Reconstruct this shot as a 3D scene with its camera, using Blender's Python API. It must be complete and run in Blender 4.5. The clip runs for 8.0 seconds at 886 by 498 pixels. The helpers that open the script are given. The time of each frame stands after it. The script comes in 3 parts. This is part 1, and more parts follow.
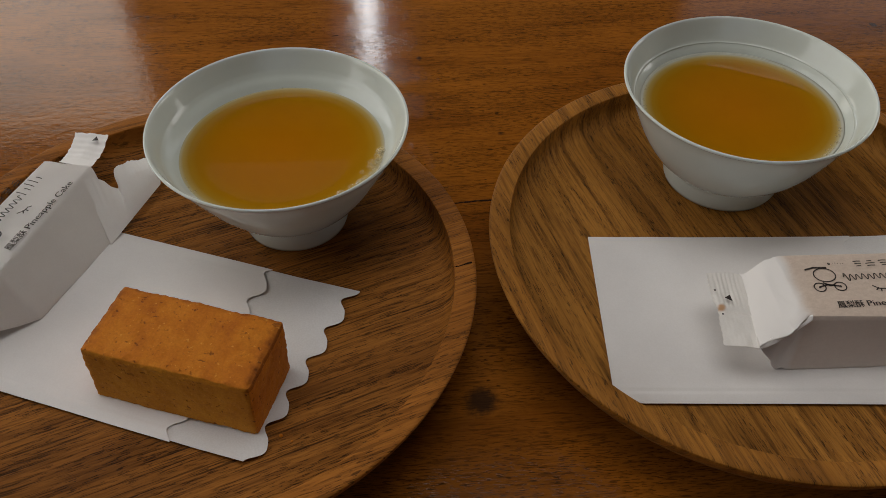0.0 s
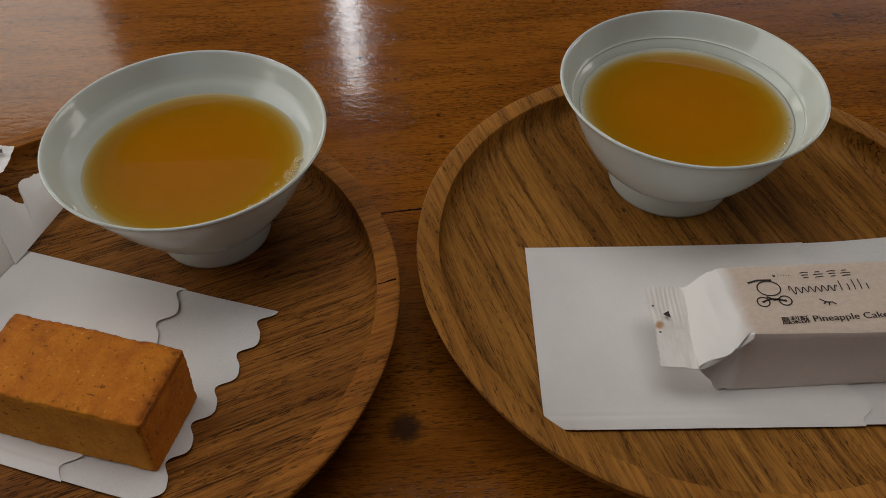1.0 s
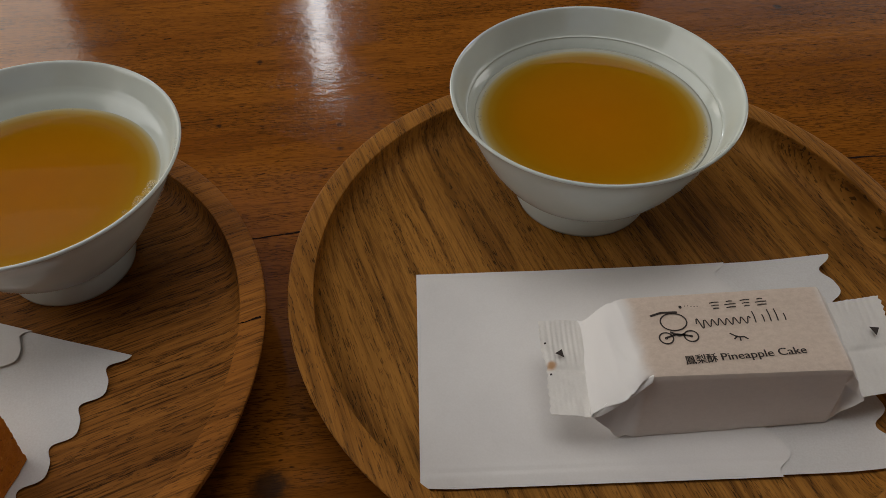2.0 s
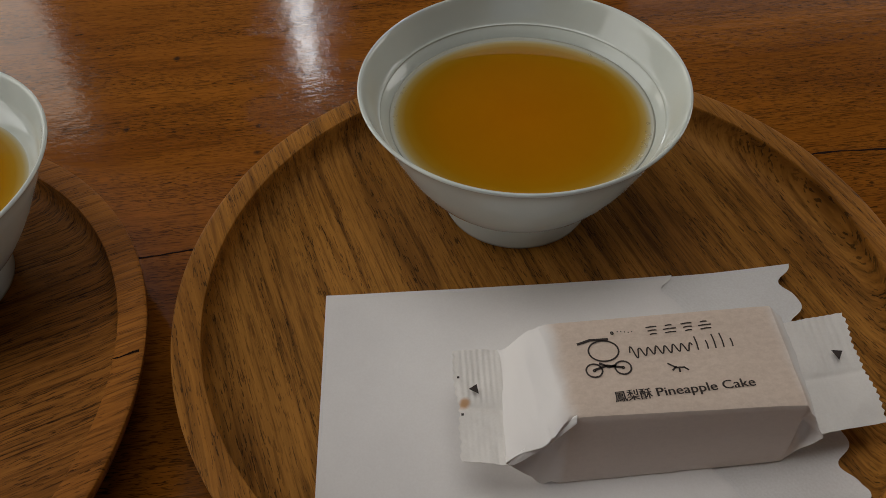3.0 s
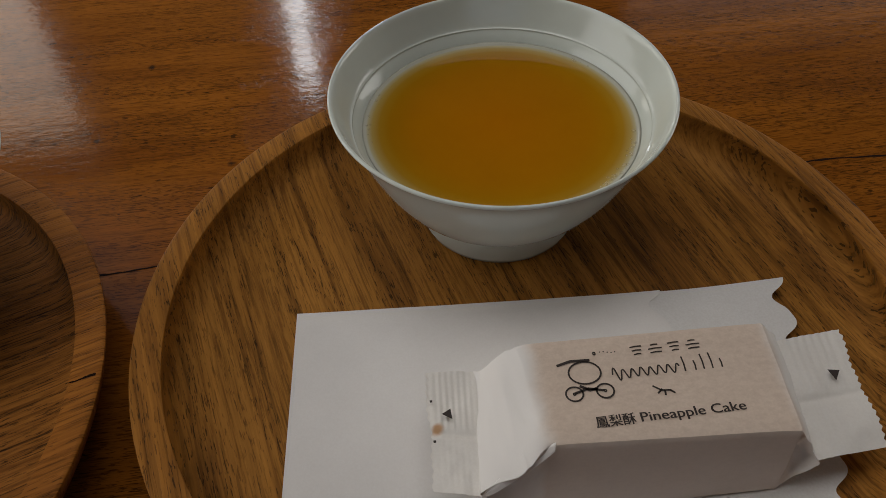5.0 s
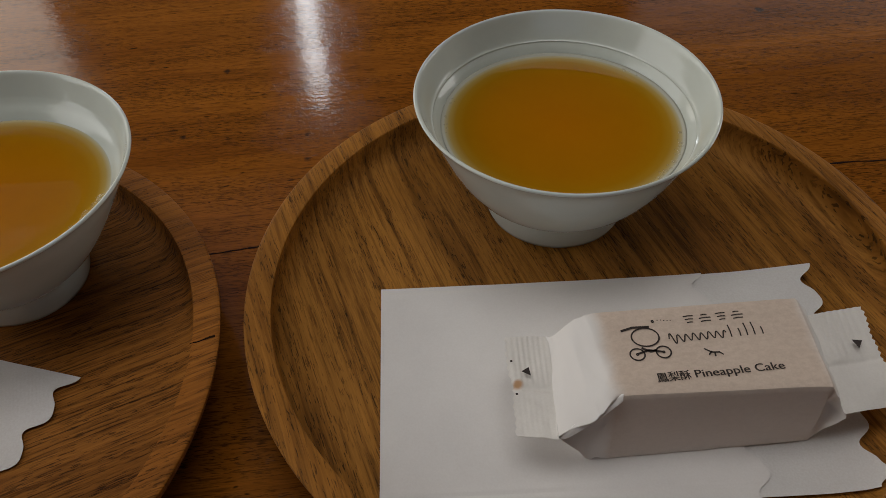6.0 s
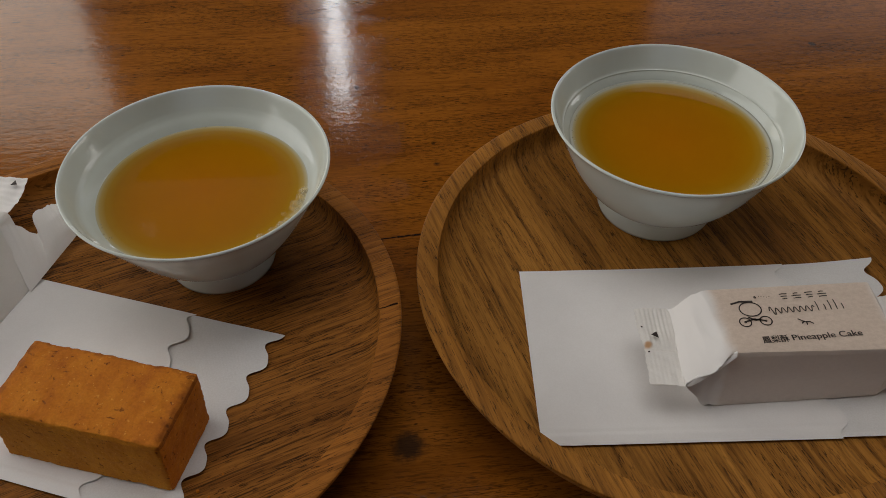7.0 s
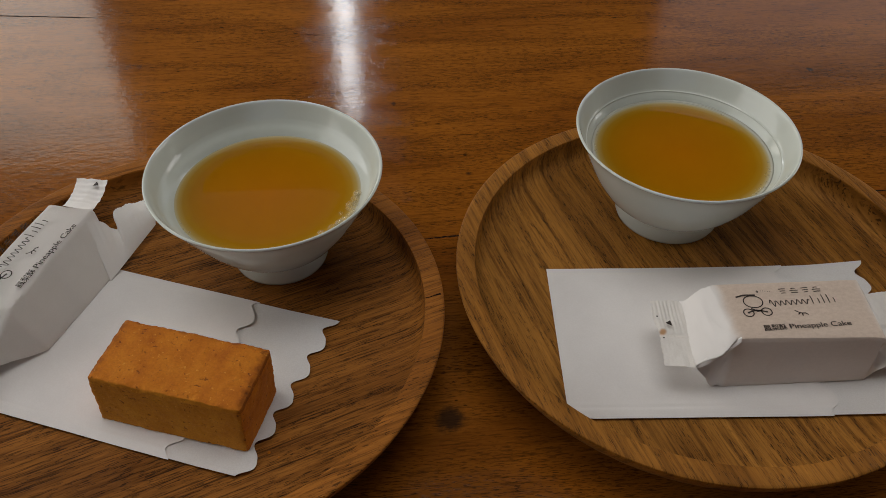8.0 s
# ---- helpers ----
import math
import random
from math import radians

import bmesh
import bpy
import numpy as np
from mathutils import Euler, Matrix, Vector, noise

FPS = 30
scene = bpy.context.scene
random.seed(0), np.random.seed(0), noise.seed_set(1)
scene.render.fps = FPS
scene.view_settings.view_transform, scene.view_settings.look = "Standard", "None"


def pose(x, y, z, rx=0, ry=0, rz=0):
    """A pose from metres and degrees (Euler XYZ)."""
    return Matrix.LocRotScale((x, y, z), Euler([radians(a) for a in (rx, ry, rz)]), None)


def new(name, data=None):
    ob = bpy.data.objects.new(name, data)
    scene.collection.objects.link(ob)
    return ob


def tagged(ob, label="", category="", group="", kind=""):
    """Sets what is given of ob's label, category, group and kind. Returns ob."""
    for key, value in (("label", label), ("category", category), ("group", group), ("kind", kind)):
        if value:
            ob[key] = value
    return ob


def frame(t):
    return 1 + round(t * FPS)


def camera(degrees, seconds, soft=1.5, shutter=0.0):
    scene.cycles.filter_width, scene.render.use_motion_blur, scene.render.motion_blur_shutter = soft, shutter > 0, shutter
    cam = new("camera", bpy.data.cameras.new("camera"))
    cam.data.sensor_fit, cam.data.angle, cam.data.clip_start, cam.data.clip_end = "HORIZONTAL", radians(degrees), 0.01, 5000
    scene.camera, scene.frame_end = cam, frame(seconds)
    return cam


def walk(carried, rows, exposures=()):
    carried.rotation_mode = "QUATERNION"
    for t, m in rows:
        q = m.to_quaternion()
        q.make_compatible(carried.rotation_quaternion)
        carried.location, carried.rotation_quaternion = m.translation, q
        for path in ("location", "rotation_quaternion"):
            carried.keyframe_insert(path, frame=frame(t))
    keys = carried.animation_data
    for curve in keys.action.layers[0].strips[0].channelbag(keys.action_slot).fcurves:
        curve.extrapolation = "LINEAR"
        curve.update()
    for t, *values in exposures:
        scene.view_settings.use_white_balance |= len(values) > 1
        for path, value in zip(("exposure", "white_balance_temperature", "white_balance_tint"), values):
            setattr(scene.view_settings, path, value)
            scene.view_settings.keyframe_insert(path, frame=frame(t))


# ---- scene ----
cam = camera(56.5, 8.0, soft=0.65)
PATH = [
    (0.0, 0.0129, -0.0459, 1.0278, 43.34, -0.25, -2.13),
    (0.5, 0.0258, -0.0383, 1.0257, 42.96, 0.03, -2.43),
    (1.0, 0.0423, -0.0253, 1.0178, 42.79, 0.13, -3.00),
    (1.5, 0.0656, -0.0091, 1.0099, 42.54, 0.21, -3.69),
    (3.0, 0.1166, 0.0330, 0.9799, 41.72, 1.09, -5.12),
    (3.5, 0.1277, 0.0449, 0.9719, 41.42, 1.55, -5.21),
    (4.0, 0.1277, 0.0485, 0.9686, 41.39, 1.42, -5.37),
    (5.5, 0.1212, 0.0314, 0.9775, 42.80, 1.44, -5.08),
    (6.0, 0.0978, 0.0143, 0.9919, 42.97, 0.76, -4.84),
    (6.5, 0.0621, -0.0046, 1.0074, 43.33, 0.29, -4.35),
    (7.0, 0.0369, -0.0333, 1.0328, 43.85, -0.19, -4.01),
    (7.5, 0.0197, -0.0555, 1.0498, 44.42, -0.54, -3.68),
    (8.0, 0.0168, -0.0692, 1.0574, 45.10, -0.72, -3.46),
]
walk(cam, [(t, pose(*p)) for t, *p in PATH], ((0.0, 0.06), (1.5, 0.02), (3.0, -0.03), (4.0, -0.06), (5.5, -0.07), (6.5, 0.0), (7.0, 0.04), (8.0, 0.13)))

# ---- light ----
scene.view_settings.exposure = 0.0
world = bpy.data.worlds.new("sky")
scene.world = world
world.use_nodes = True
wn = world.node_tree
sky = wn.nodes.new("ShaderNodeTexSky")
sky.sky_type, sky.sun_disc = "NISHITA", False
sky.sun_elevation, sky.sun_rotation = radians(50), radians(180)
wn.links.new(sky.outputs["Color"], wn.nodes["Background"].inputs["Color"])
wn.nodes["Background"].inputs["Strength"].default_value = 0.08


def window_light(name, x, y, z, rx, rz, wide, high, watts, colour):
    """An area lamp in a window's opening, in place of its daylight."""
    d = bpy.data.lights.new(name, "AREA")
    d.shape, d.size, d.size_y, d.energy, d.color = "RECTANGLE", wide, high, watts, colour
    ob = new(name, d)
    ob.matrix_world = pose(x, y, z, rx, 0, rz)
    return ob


# the tall window beside the table, the far wall's left window and narrow slot; added: skylights over the table and in
# the far corner, the far wall's right window, windows opposite and behind
# unseen skylight, added to give soft light from overhead
window_light("added_light_above", -0.10, 0.37, 2.28, 0, 0, 1.5, 0.68, 7.3, (1.0, 0.96, 0.905))
window_light("daylight_tall", -1.46, 0.60, 1.50, 90, -90, 2.0, 1.4, 14, (1.0, 0.95, 0.885))
window_light("daylight_wide", -1.13, 2.06, 1.35, -90, 0, 0.66, 1.5, 6.2, (1.0, 0.90, 0.76))
window_light("daylight_slot", -0.118, 2.06, 1.35, -90, 0, 0.05, 1.3, 2.2, (0.93, 0.97, 1.0))
# unseen window, added to brighten faces turned to the right
window_light("fill_side", 2.86, 1.4, 1.45, 90, 90, 1.3, 1.4, 13, (1.0, 0.945, 0.87))
# unseen window behind the camera, added as weak fill for front faces
window_light("fill_behind", 0.0, -2.36, 1.6, 90, 0, 2.0, 1.2, 0.25, (1.0, 0.96, 0.92))
# unseen; added so that the tea reflects a paler patch of ceiling
window_light("tea_sheen_light", -0.74, 1.64, 2.28, 0, 0, 1.46, 0.86, 0.12, (1.0, 0.84, 0.40))
# unseen window, added for the pale reflected haze on the table's right
window_light("table_haze_light", 1.75, 2.06, 1.25, -90, 0, 1.9, 1.3, 2.6, (1.0, 0.86, 0.72))


# ---- materials ----
class Mat:
    """A small builder for node materials."""

    def __init__(self, name, **inputs):
        self.mat = bpy.data.materials.new(name)
        self.mat.use_nodes = True
        self.tree = self.mat.node_tree
        self.bsdf = self.tree.nodes["Principled BSDF"]
        for k, v in inputs.items():
            self.bsdf.inputs[k.replace("_", " ")].default_value = v

    def node(self, kind, operation="", interpolation_type="", data_type="", blend_type=""):
        n = self.tree.nodes.new("ShaderNode" + kind)
        if operation:
            n.operation = operation
        if interpolation_type:
            n.interpolation_type = interpolation_type
        if data_type:
            n.data_type = data_type
        if blend_type:
            n.blend_type = blend_type
        return n

    def link(self, a, b):
        self.tree.links.new(a, b)

    def coords(self, scale=(1, 1, 1), turn=0.0, shift=(0, 0, 0), random_shift=False):
        tc, mp = self.node("TexCoord"), self.node("Mapping")
        first = self.node("Mapping")
        first.inputs["Rotation"].default_value = (0, 0, radians(-turn))
        first.inputs["Location"].default_value = shift
        self.link(tc.outputs["Object"], first.inputs["Vector"])
        mp.inputs["Scale"].default_value = scale
        self.link(first.outputs["Vector"], mp.inputs["Vector"])
        if random_shift:
            info, add = self.node("ObjectInfo"), self.node("VectorMath", operation="MULTIPLY_ADD")
            self.link(info.outputs["Random"], add.inputs[0])
            add.inputs[1].default_value = (7.3, 3.1, 5.7)
            self.link(mp.outputs["Vector"], add.inputs[2])
            return add.outputs["Vector"]
        return mp.outputs["Vector"]

    def noise(self, vec, scale, detail=4.0, rough=0.55, distort=0.0):
        n = self.node("TexNoise")
        n.inputs["Scale"].default_value, n.inputs["Detail"].default_value = scale, detail
        n.inputs["Roughness"].default_value, n.inputs["Distortion"].default_value = rough, distort
        self.link(vec, n.inputs["Vector"])
        return n.outputs["Fac"]

    def ramp(self, fac, stops):
        r = self.node("ValToRGB")
        while len(r.color_ramp.elements) < len(stops):
            r.color_ramp.elements.new(0.5)
        for e, (at, c) in zip(r.color_ramp.elements, stops):
            e.position, e.color = at, (*c, 1) if len(c) == 3 else c
        self.link(fac, r.inputs["Fac"])
        return r.outputs["Color"]

    def mix(self, fac, a, b, blend="MIX"):
        m = self.node("Mix", data_type="RGBA", blend_type=blend)
        for v, i in ((fac, 0), (a, 6), (b, 7)):
            if isinstance(v, (int, float)):
                m.inputs[i].default_value = v
            elif isinstance(v, tuple):
                m.inputs[i].default_value = (*v, 1)
            else:
                self.link(v, m.inputs[i])
        return m.outputs[2]

    def math(self, op, a, b=0.0):
        m = self.node("Math", operation=op)
        for v, i in ((a, 0), (b, 1)):
            if isinstance(v, (int, float)):
                m.inputs[i].default_value = v
            else:
                self.link(v, m.inputs[i])
        return m.outputs[0]

    def spot(self, x, y, radius, soft):
        """1 inside a round spot of the object's plan, 0 outside."""
        tc, sep = self.node("TexCoord"), self.node("SeparateXYZ")
        self.link(tc.outputs["Object"], sep.inputs[0])
        dx, dy = self.math("SUBTRACT", sep.outputs[0], x), self.math("SUBTRACT", sep.outputs[1], y)
        d = self.math("SQRT", self.math("ADD", self.math("MULTIPLY", dx, dx), self.math("MULTIPLY", dy, dy)))
        wob = self.math("MULTIPLY", self.noise(tc.outputs["Object"], 400, 3), soft)
        d = self.math("ADD", d, wob)
        m = self.node("MapRange", interpolation_type="SMOOTHSTEP")
        for i, v in enumerate((radius, radius + soft, 1.0, 0.0)):
            m.inputs[i + 1].default_value = v
        self.link(d, m.inputs[0])
        return m.outputs[0]

    def bump(self, height, distance, strength=1.0, normal=None):
        b = self.node("Bump")
        b.inputs["Distance"].default_value, b.inputs["Strength"].default_value = distance, strength
        self.link(height, b.inputs["Height"])
        if normal:
            self.link(normal, b.inputs["Normal"])
        return b.outputs["Normal"]

    def set(self, **sockets):
        for k, v in sockets.items():
            self.link(v, self.bsdf.inputs[k.replace("_", " ")])
        return self.mat


def wood(name, light, dark, pore, turn, rough=(0.4, 0.55), band=9.0, rings=9.0, streak=0.7, gloss_level=0.5, ripple=0.0, spots=(), shift=(0, 0, 0), pore_cut=0.58, relief=0.00012, streaks=0.75, flecks=False, dash=0.0, dash_size=(36, 300)):
    """Wood with its grain at turn degrees from x: growth rings, fine fibres, and short open pores that follow the rings."""
    m = Mat(name)
    m.bsdf.inputs["Specular IOR Level"].default_value = gloss_level
    field = m.noise(m.coords((0.9, band, 1.0), turn, shift), 3.0, 2.5, 0.45, 0.35)
    broad = m.noise(m.coords((1.5, 6, 2), turn, shift), 4.0, 3.0, 0.5, 0.4)
    fibre = m.noise(m.coords((14, 380, 60), turn, shift), 4.0, 4.0, 0.65, 0.2)
    fine = m.noise(m.coords((5, 110, 20), turn, shift), 4.0, 4.0, 0.6, 0.5)
    pores = m.noise(m.coords((80, 780, 120), turn, shift), 3.0, 2.0, 0.5, 0.3)
    ring = m.math("FRACT", m.math("MULTIPLY", m.math("ADD", field, m.math("MULTIPLY", fine, 0.02)), rings))
    mid = tuple(a * 0.6 + b * 0.4 for a, b in zip(light, dark))
    col = m.ramp(broad, ((0.3, dark), (0.5, mid), (0.7, light)))
    lin = m.ramp(ring, ((0.0, (0.36, 0.31, 0.27)), (0.10, (0.62, 0.58, 0.55)), (0.34, (1.0, 1.0, 1.0)), (0.8, (1.1, 1.08, 1.05)), (0.97, (0.8, 0.77, 0.74)), (1.0, (0.36, 0.31, 0.27))))
    col = m.mix(streak, col, lin, "MULTIPLY")
    fn = m.ramp(fine, ((0.34, (0.40, 0.34, 0.30)), (0.47, (0.9, 0.88, 0.86)), (0.66, (1.14, 1.12, 1.1))))
    col = m.mix(streaks, col, fn, "MULTIPLY")
    fib = m.ramp(fibre, ((0.3, (0.62, 0.58, 0.54)), (0.65, (1.1, 1.08, 1.06))))
    col = m.mix(0.6, col, fib, "MULTIPLY")
    early = m.ramp(ring, ((0.0, (1, 1, 1)), (0.3, (0.75, 0.75, 0.75)), (0.6, (0.2, 0.2, 0.2)), (1.0, (1, 1, 1))))
    hole = m.math("MULTIPLY", m.ramp(pores, ((pore_cut, (0, 0, 0)), (pore_cut + 0.045, (1, 1, 1)))), early)
    col = m.mix(m.math("MULTIPLY", hole, 0.8), col, pore)
    if dash:                                                  # short dark dashes along the grain, thick in some bands and sparse in others
        marks = m.noise(m.coords((dash_size[0], dash_size[1], 60), turn, shift), 4.0, 2.5, 0.55, 0.25)
        crowd = m.noise(m.coords((9, 34, 9), turn, shift), 4.0, 3.0, 0.55, 0.4)
        marks = m.math("ADD", marks, m.math("MULTIPLY", crowd, 0.32))
        col = m.mix(m.math("MULTIPLY", m.ramp(marks, ((0.715, (0, 0, 0)), (0.80, (1, 1, 1)))), dash), col, pore)
        hole = m.math("MAXIMUM", hole, m.math("MULTIPLY", m.ramp(marks, ((0.715, (0, 0, 0)), (0.80, (1, 1, 1)))), 0.7))
    if flecks:                                                # sparse black flecks and dents
        fleck = m.noise(m.coords((60, 150, 60), turn, shift), 2.0, 2.0, 0.5, 0.3)
        col = m.mix(m.math("MULTIPLY", m.ramp(fleck, ((0.70, (0, 0, 0)), (0.75, (1, 1, 1)))), 0.85), col, pore)
    for x, y, r, soft in spots:
        col = m.mix(m.math("MULTIPLY", m.spot(x, y, r, soft), 0.85), col, (0.02, 0.012, 0.008))
    gloss = m.noise(m.coords((6, 14, 6), turn), 6.0, 4.0)
    rg = m.node("MapRange")
    for i, v in enumerate((0.3, 0.7, rough[0], rough[1])):
        rg.inputs[i + 1].default_value = v
    m.link(gloss, rg.inputs[0])
    h = m.math("SUBTRACT", m.math("MULTIPLY", m.math("ADD", fibre, fine), 0.25), hole)
    n = m.bump(h, relief, 0.9)
    if ripple:
        n = m.bump(m.noise(m.coords((0.6, 1.0, 1.0), turn), 260.0, 3.0, 0.55), ripple, 1.0, n)
    return m.set(Base_Color=col, Roughness=rg.outputs[0], Normal=n)


TABLE_WOOD = wood("varnished_table_wood", (0.33, 0.113, 0.012), (0.19, 0.058, 0.006), (0.030, 0.012, 0.003), 2.0, (0.06, 0.11), 6.0, 5.0, 0.25, 0.40, 0.00007,
                  spots=((0.036, 0.133, 0.006, 0.006), (0.338, 0.512, 0.0020, 0.002), (0.30, 0.40, 0.0022, 0.002), (0.0155, 0.372, 0.0016, 0.002), (0.0, 0.321, 0.0012, 0.0016), (0.058, 0.300, 0.0012, 0.002)),
                  pore_cut=0.55, relief=0.000006, streaks=0.38, flecks=True, dash=0.45, dash_size=(26, 230))
TRAY_WOOD_A = wood("acacia_tray_wood_a", (0.415, 0.170, 0.031), (0.210, 0.079, 0.013), (0.010, 0.005, 0.002), 22.0, (0.5, 0.65), 12.0, 8.0, 0.35, 0.10, streaks=0.8, pore_cut=0.57, relief=0.0002, dash=0.65, dash_size=(8, 340))
# tray A's rim: more orange wood, also brightened for the light it catches
LIT_RIM_WOOD_A = wood("acacia_lit_rim_wood_a", (0.45, 0.172, 0.028), (0.26, 0.092, 0.014), (0.020, 0.009, 0.003), 22.0, (0.5, 0.65), 12.0, 8.0, 0.35, 0.10, streaks=0.5, pore_cut=0.60, relief=0.0002, dash=0.4, dash_size=(10, 380))
TRAY_WOOD_B = wood("acacia_tray_wood_b", (0.46, 0.212, 0.040), (0.245, 0.105, 0.018), (0.016, 0.008, 0.002), 106.0, (0.5, 0.65), 14.0, 7.0, 0.55, 0.10, shift=(0.4, 0.2, 0), streaks=0.75, pore_cut=0.585, relief=0.0002, dash=0.3, dash_size=(8, 260))
RIM_WOOD_B = wood("acacia_rim_wood_b", (0.44, 0.190, 0.033), (0.265, 0.108, 0.017), (0.030, 0.014, 0.004), 106.0, (0.5, 0.65), 14.0, 7.0, 0.5, 0.10, shift=(0.4, 0.2, 0), streaks=0.55, pore_cut=0.60, relief=0.0002, dash=0.25, dash_size=(8, 260))
FLOOR_WOOD = wood("floor_wood", (0.22, 0.13, 0.07), (0.13, 0.07, 0.035), (0.04, 0.02, 0.012), 0.0, (0.45, 0.6), 4.0)


def plain(name, colour, rough, var=0.08, scale=30.0, bump=0.0, bump_scale=200.0, **kw):
    m = Mat(name, **kw)
    n = m.noise(m.coords(), scale, 5.0)
    lo, hi = tuple(c * (1 - var) for c in colour), tuple(min(1, c * (1 + var)) for c in colour)
    rr = m.node("MapRange")
    for i, v in enumerate((0.3, 0.7, rough * 0.85, rough * 1.15)):
        rr.inputs[i + 1].default_value = v
    m.link(m.noise(m.coords(), scale * 3, 3.0), rr.inputs[0])
    out = dict(Base_Color=m.ramp(n, ((0.3, lo), (0.7, hi))), Roughness=rr.outputs[0])
    if bump:
        out["Normal"] = m.bump(m.noise(m.coords(), bump_scale, 4.0), bump)
    return m.set(**out)


WALL_PAINT = plain("wall_plaster", (0.20, 0.15, 0.105), 0.8, 0.06, 4.0, 0.002, 60)
CEILING_PAINT = plain("ceiling_stain", (0.13, 0.085, 0.05), 0.7, 0.04, 3.0, 0.001, 60)
FRAME_PAINT = plain("window_frame_wood", (0.16, 0.09, 0.05), 0.5, 0.2, 30.0)
GROUND = plain("outdoor_ground", (0.22, 0.21, 0.19), 0.9, 0.2, 2.0)
CRACK = plain("crack_shade", (0.018, 0.010, 0.007), 0.8, 0.2, 300.0, Specular_IOR_Level=0.04)
PORCELAIN = plain("celadon_white_glaze", (0.58, 0.625, 0.575), 0.15, 0.03, 60.0, 0.00003, 90, Specular_IOR_Level=0.42, Coat_Weight=0.35, Coat_Roughness=0.03)
INK = plain("dark_brown_ink", (0.022, 0.012, 0.008), 0.6, 0.1, 300.0)
GLASS = Mat("window_glass", Roughness=0.02, IOR=1.45, Transmission_Weight=1.0).mat


def paper(name, colour, fleck, bump=0.00006):
    m = Mat(name, Roughness=0.72)
    soft = m.noise(m.coords(), 55.0, 3.0)
    fine = m.noise(m.coords((1, 1, 1)), 1500.0, 3.0)
    col = m.ramp(soft, ((0.3, tuple(c * 0.95 for c in colour)), (0.7, colour)))
    col = m.mix(fleck, col, m.ramp(fine, ((0.35, (0.8, 0.77, 0.74)), (0.65, (1.05, 1.05, 1.05)))), "MULTIPLY")
    n = m.bump(m.noise(m.coords(), 160.0, 4.0), bump, 0.7)
    n = m.bump(fine, 0.00002, 0.6, n)
    return m, col, n


def paper_plain(name, colour, fleck, bump=0.00006):
    m, col, n = paper(name, colour, fleck, bump)
    return m.set(Base_Color=col, Normal=n)


def thin(material, share):
    """Lets some light through a single thin leaf of paper."""
    tree = material.node_tree
    bsdf, out = tree.nodes["Principled BSDF"], tree.nodes["Material Output"]
    glow, mix = tree.nodes.new("ShaderNodeBsdfTranslucent"), tree.nodes.new("ShaderNodeMixShader")
    tree.links.new(bsdf.inputs["Base Color"].links[0].from_socket, glow.inputs["Color"])
    mix.inputs[0].default_value = share
    tree.links.new(bsdf.outputs[0], mix.inputs[1])
    tree.links.new(glow.outputs[0], mix.inputs[2])
    tree.links.new(mix.outputs[0], out.inputs["Surface"])
    return material


BAG_PAPER = paper_plain("white_bag_paper", (0.775, 0.755, 0.74), 0.12, 0.0001)
def embossed_paper():
    """Thin paper with a fine diagonal rib."""
    m, col, n = paper("thin_textured_bag_paper", (0.77, 0.76, 0.75), 0.25, 0.00012)
    w = m.node("TexWave")
    w.inputs["Scale"].default_value, w.inputs["Distortion"].default_value = 260.0, 0.6
    m.link(m.coords((1, 1, 1), 35.0), w.inputs["Vector"])
    return m.set(Base_Color=col, Normal=m.bump(w.outputs["Fac"], 0.00002, 0.6, n))


LEAF_PAPER = thin(embossed_paper(), 0.1)


def printed_paper():
    """Thin paper: cream where it lies on the cake, white at its loose ends."""
    m, col, n = paper("cream_wrapping_paper", (0.66, 0.54, 0.45), 0.22, 0.00010)
    blotch = m.noise(m.coords((1, 1.6, 1.6)), 420.0, 4.0, 0.65, 0.3)
    col = m.mix(0.5, col, m.ramp(blotch, ((0.35, (0.86, 0.83, 0.80)), (0.6, (1.04, 1.04, 1.03)))), "MULTIPLY")
    tc, sep = m.node("TexCoord"), m.node("SeparateXYZ")
    m.link(tc.outputs["Object"], sep.inputs[0])
    far = m.math("ADD", m.math("ABSOLUTE", m.math("SUBTRACT", sep.outputs[0], 0.0040)), m.math("MULTIPLY", m.noise(tc.outputs["Object"], 140.0, 3.0), 0.004))
    loose = m.node("MapRange", interpolation_type="SMOOTHSTEP")
    for i, v in enumerate((0.0305, 0.0375, 0.0, 1.0)):
        loose.inputs[i + 1].default_value = v
    m.link(far, loose.inputs[0])
    face = m.node("SeparateXYZ")                               # upright faces are whiter than the top
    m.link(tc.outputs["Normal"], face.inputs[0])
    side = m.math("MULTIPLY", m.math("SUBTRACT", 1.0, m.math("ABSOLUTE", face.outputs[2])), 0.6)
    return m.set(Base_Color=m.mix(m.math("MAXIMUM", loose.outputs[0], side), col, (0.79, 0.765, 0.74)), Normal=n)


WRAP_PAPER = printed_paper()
EMPTY_PAPER = thin(paper_plain("white_wrapping_paper", (0.95, 0.93, 0.905), 0.08, 0.00007), 0.2)


def stained_paper():
    m, col, n = paper("cream_paper_with_grease_spot", (0.84, 0.81, 0.765), 0.15)
    col = m.mix(m.math("MULTIPLY", m.spot(-0.0545, -0.0012, 0.0014, 0.0018), 0.85), col, (0.55, 0.27, 0.08))
    return m.set(Base_Color=col, Normal=n)


TAB_PAPER = thin(stained_paper(), 0.08)


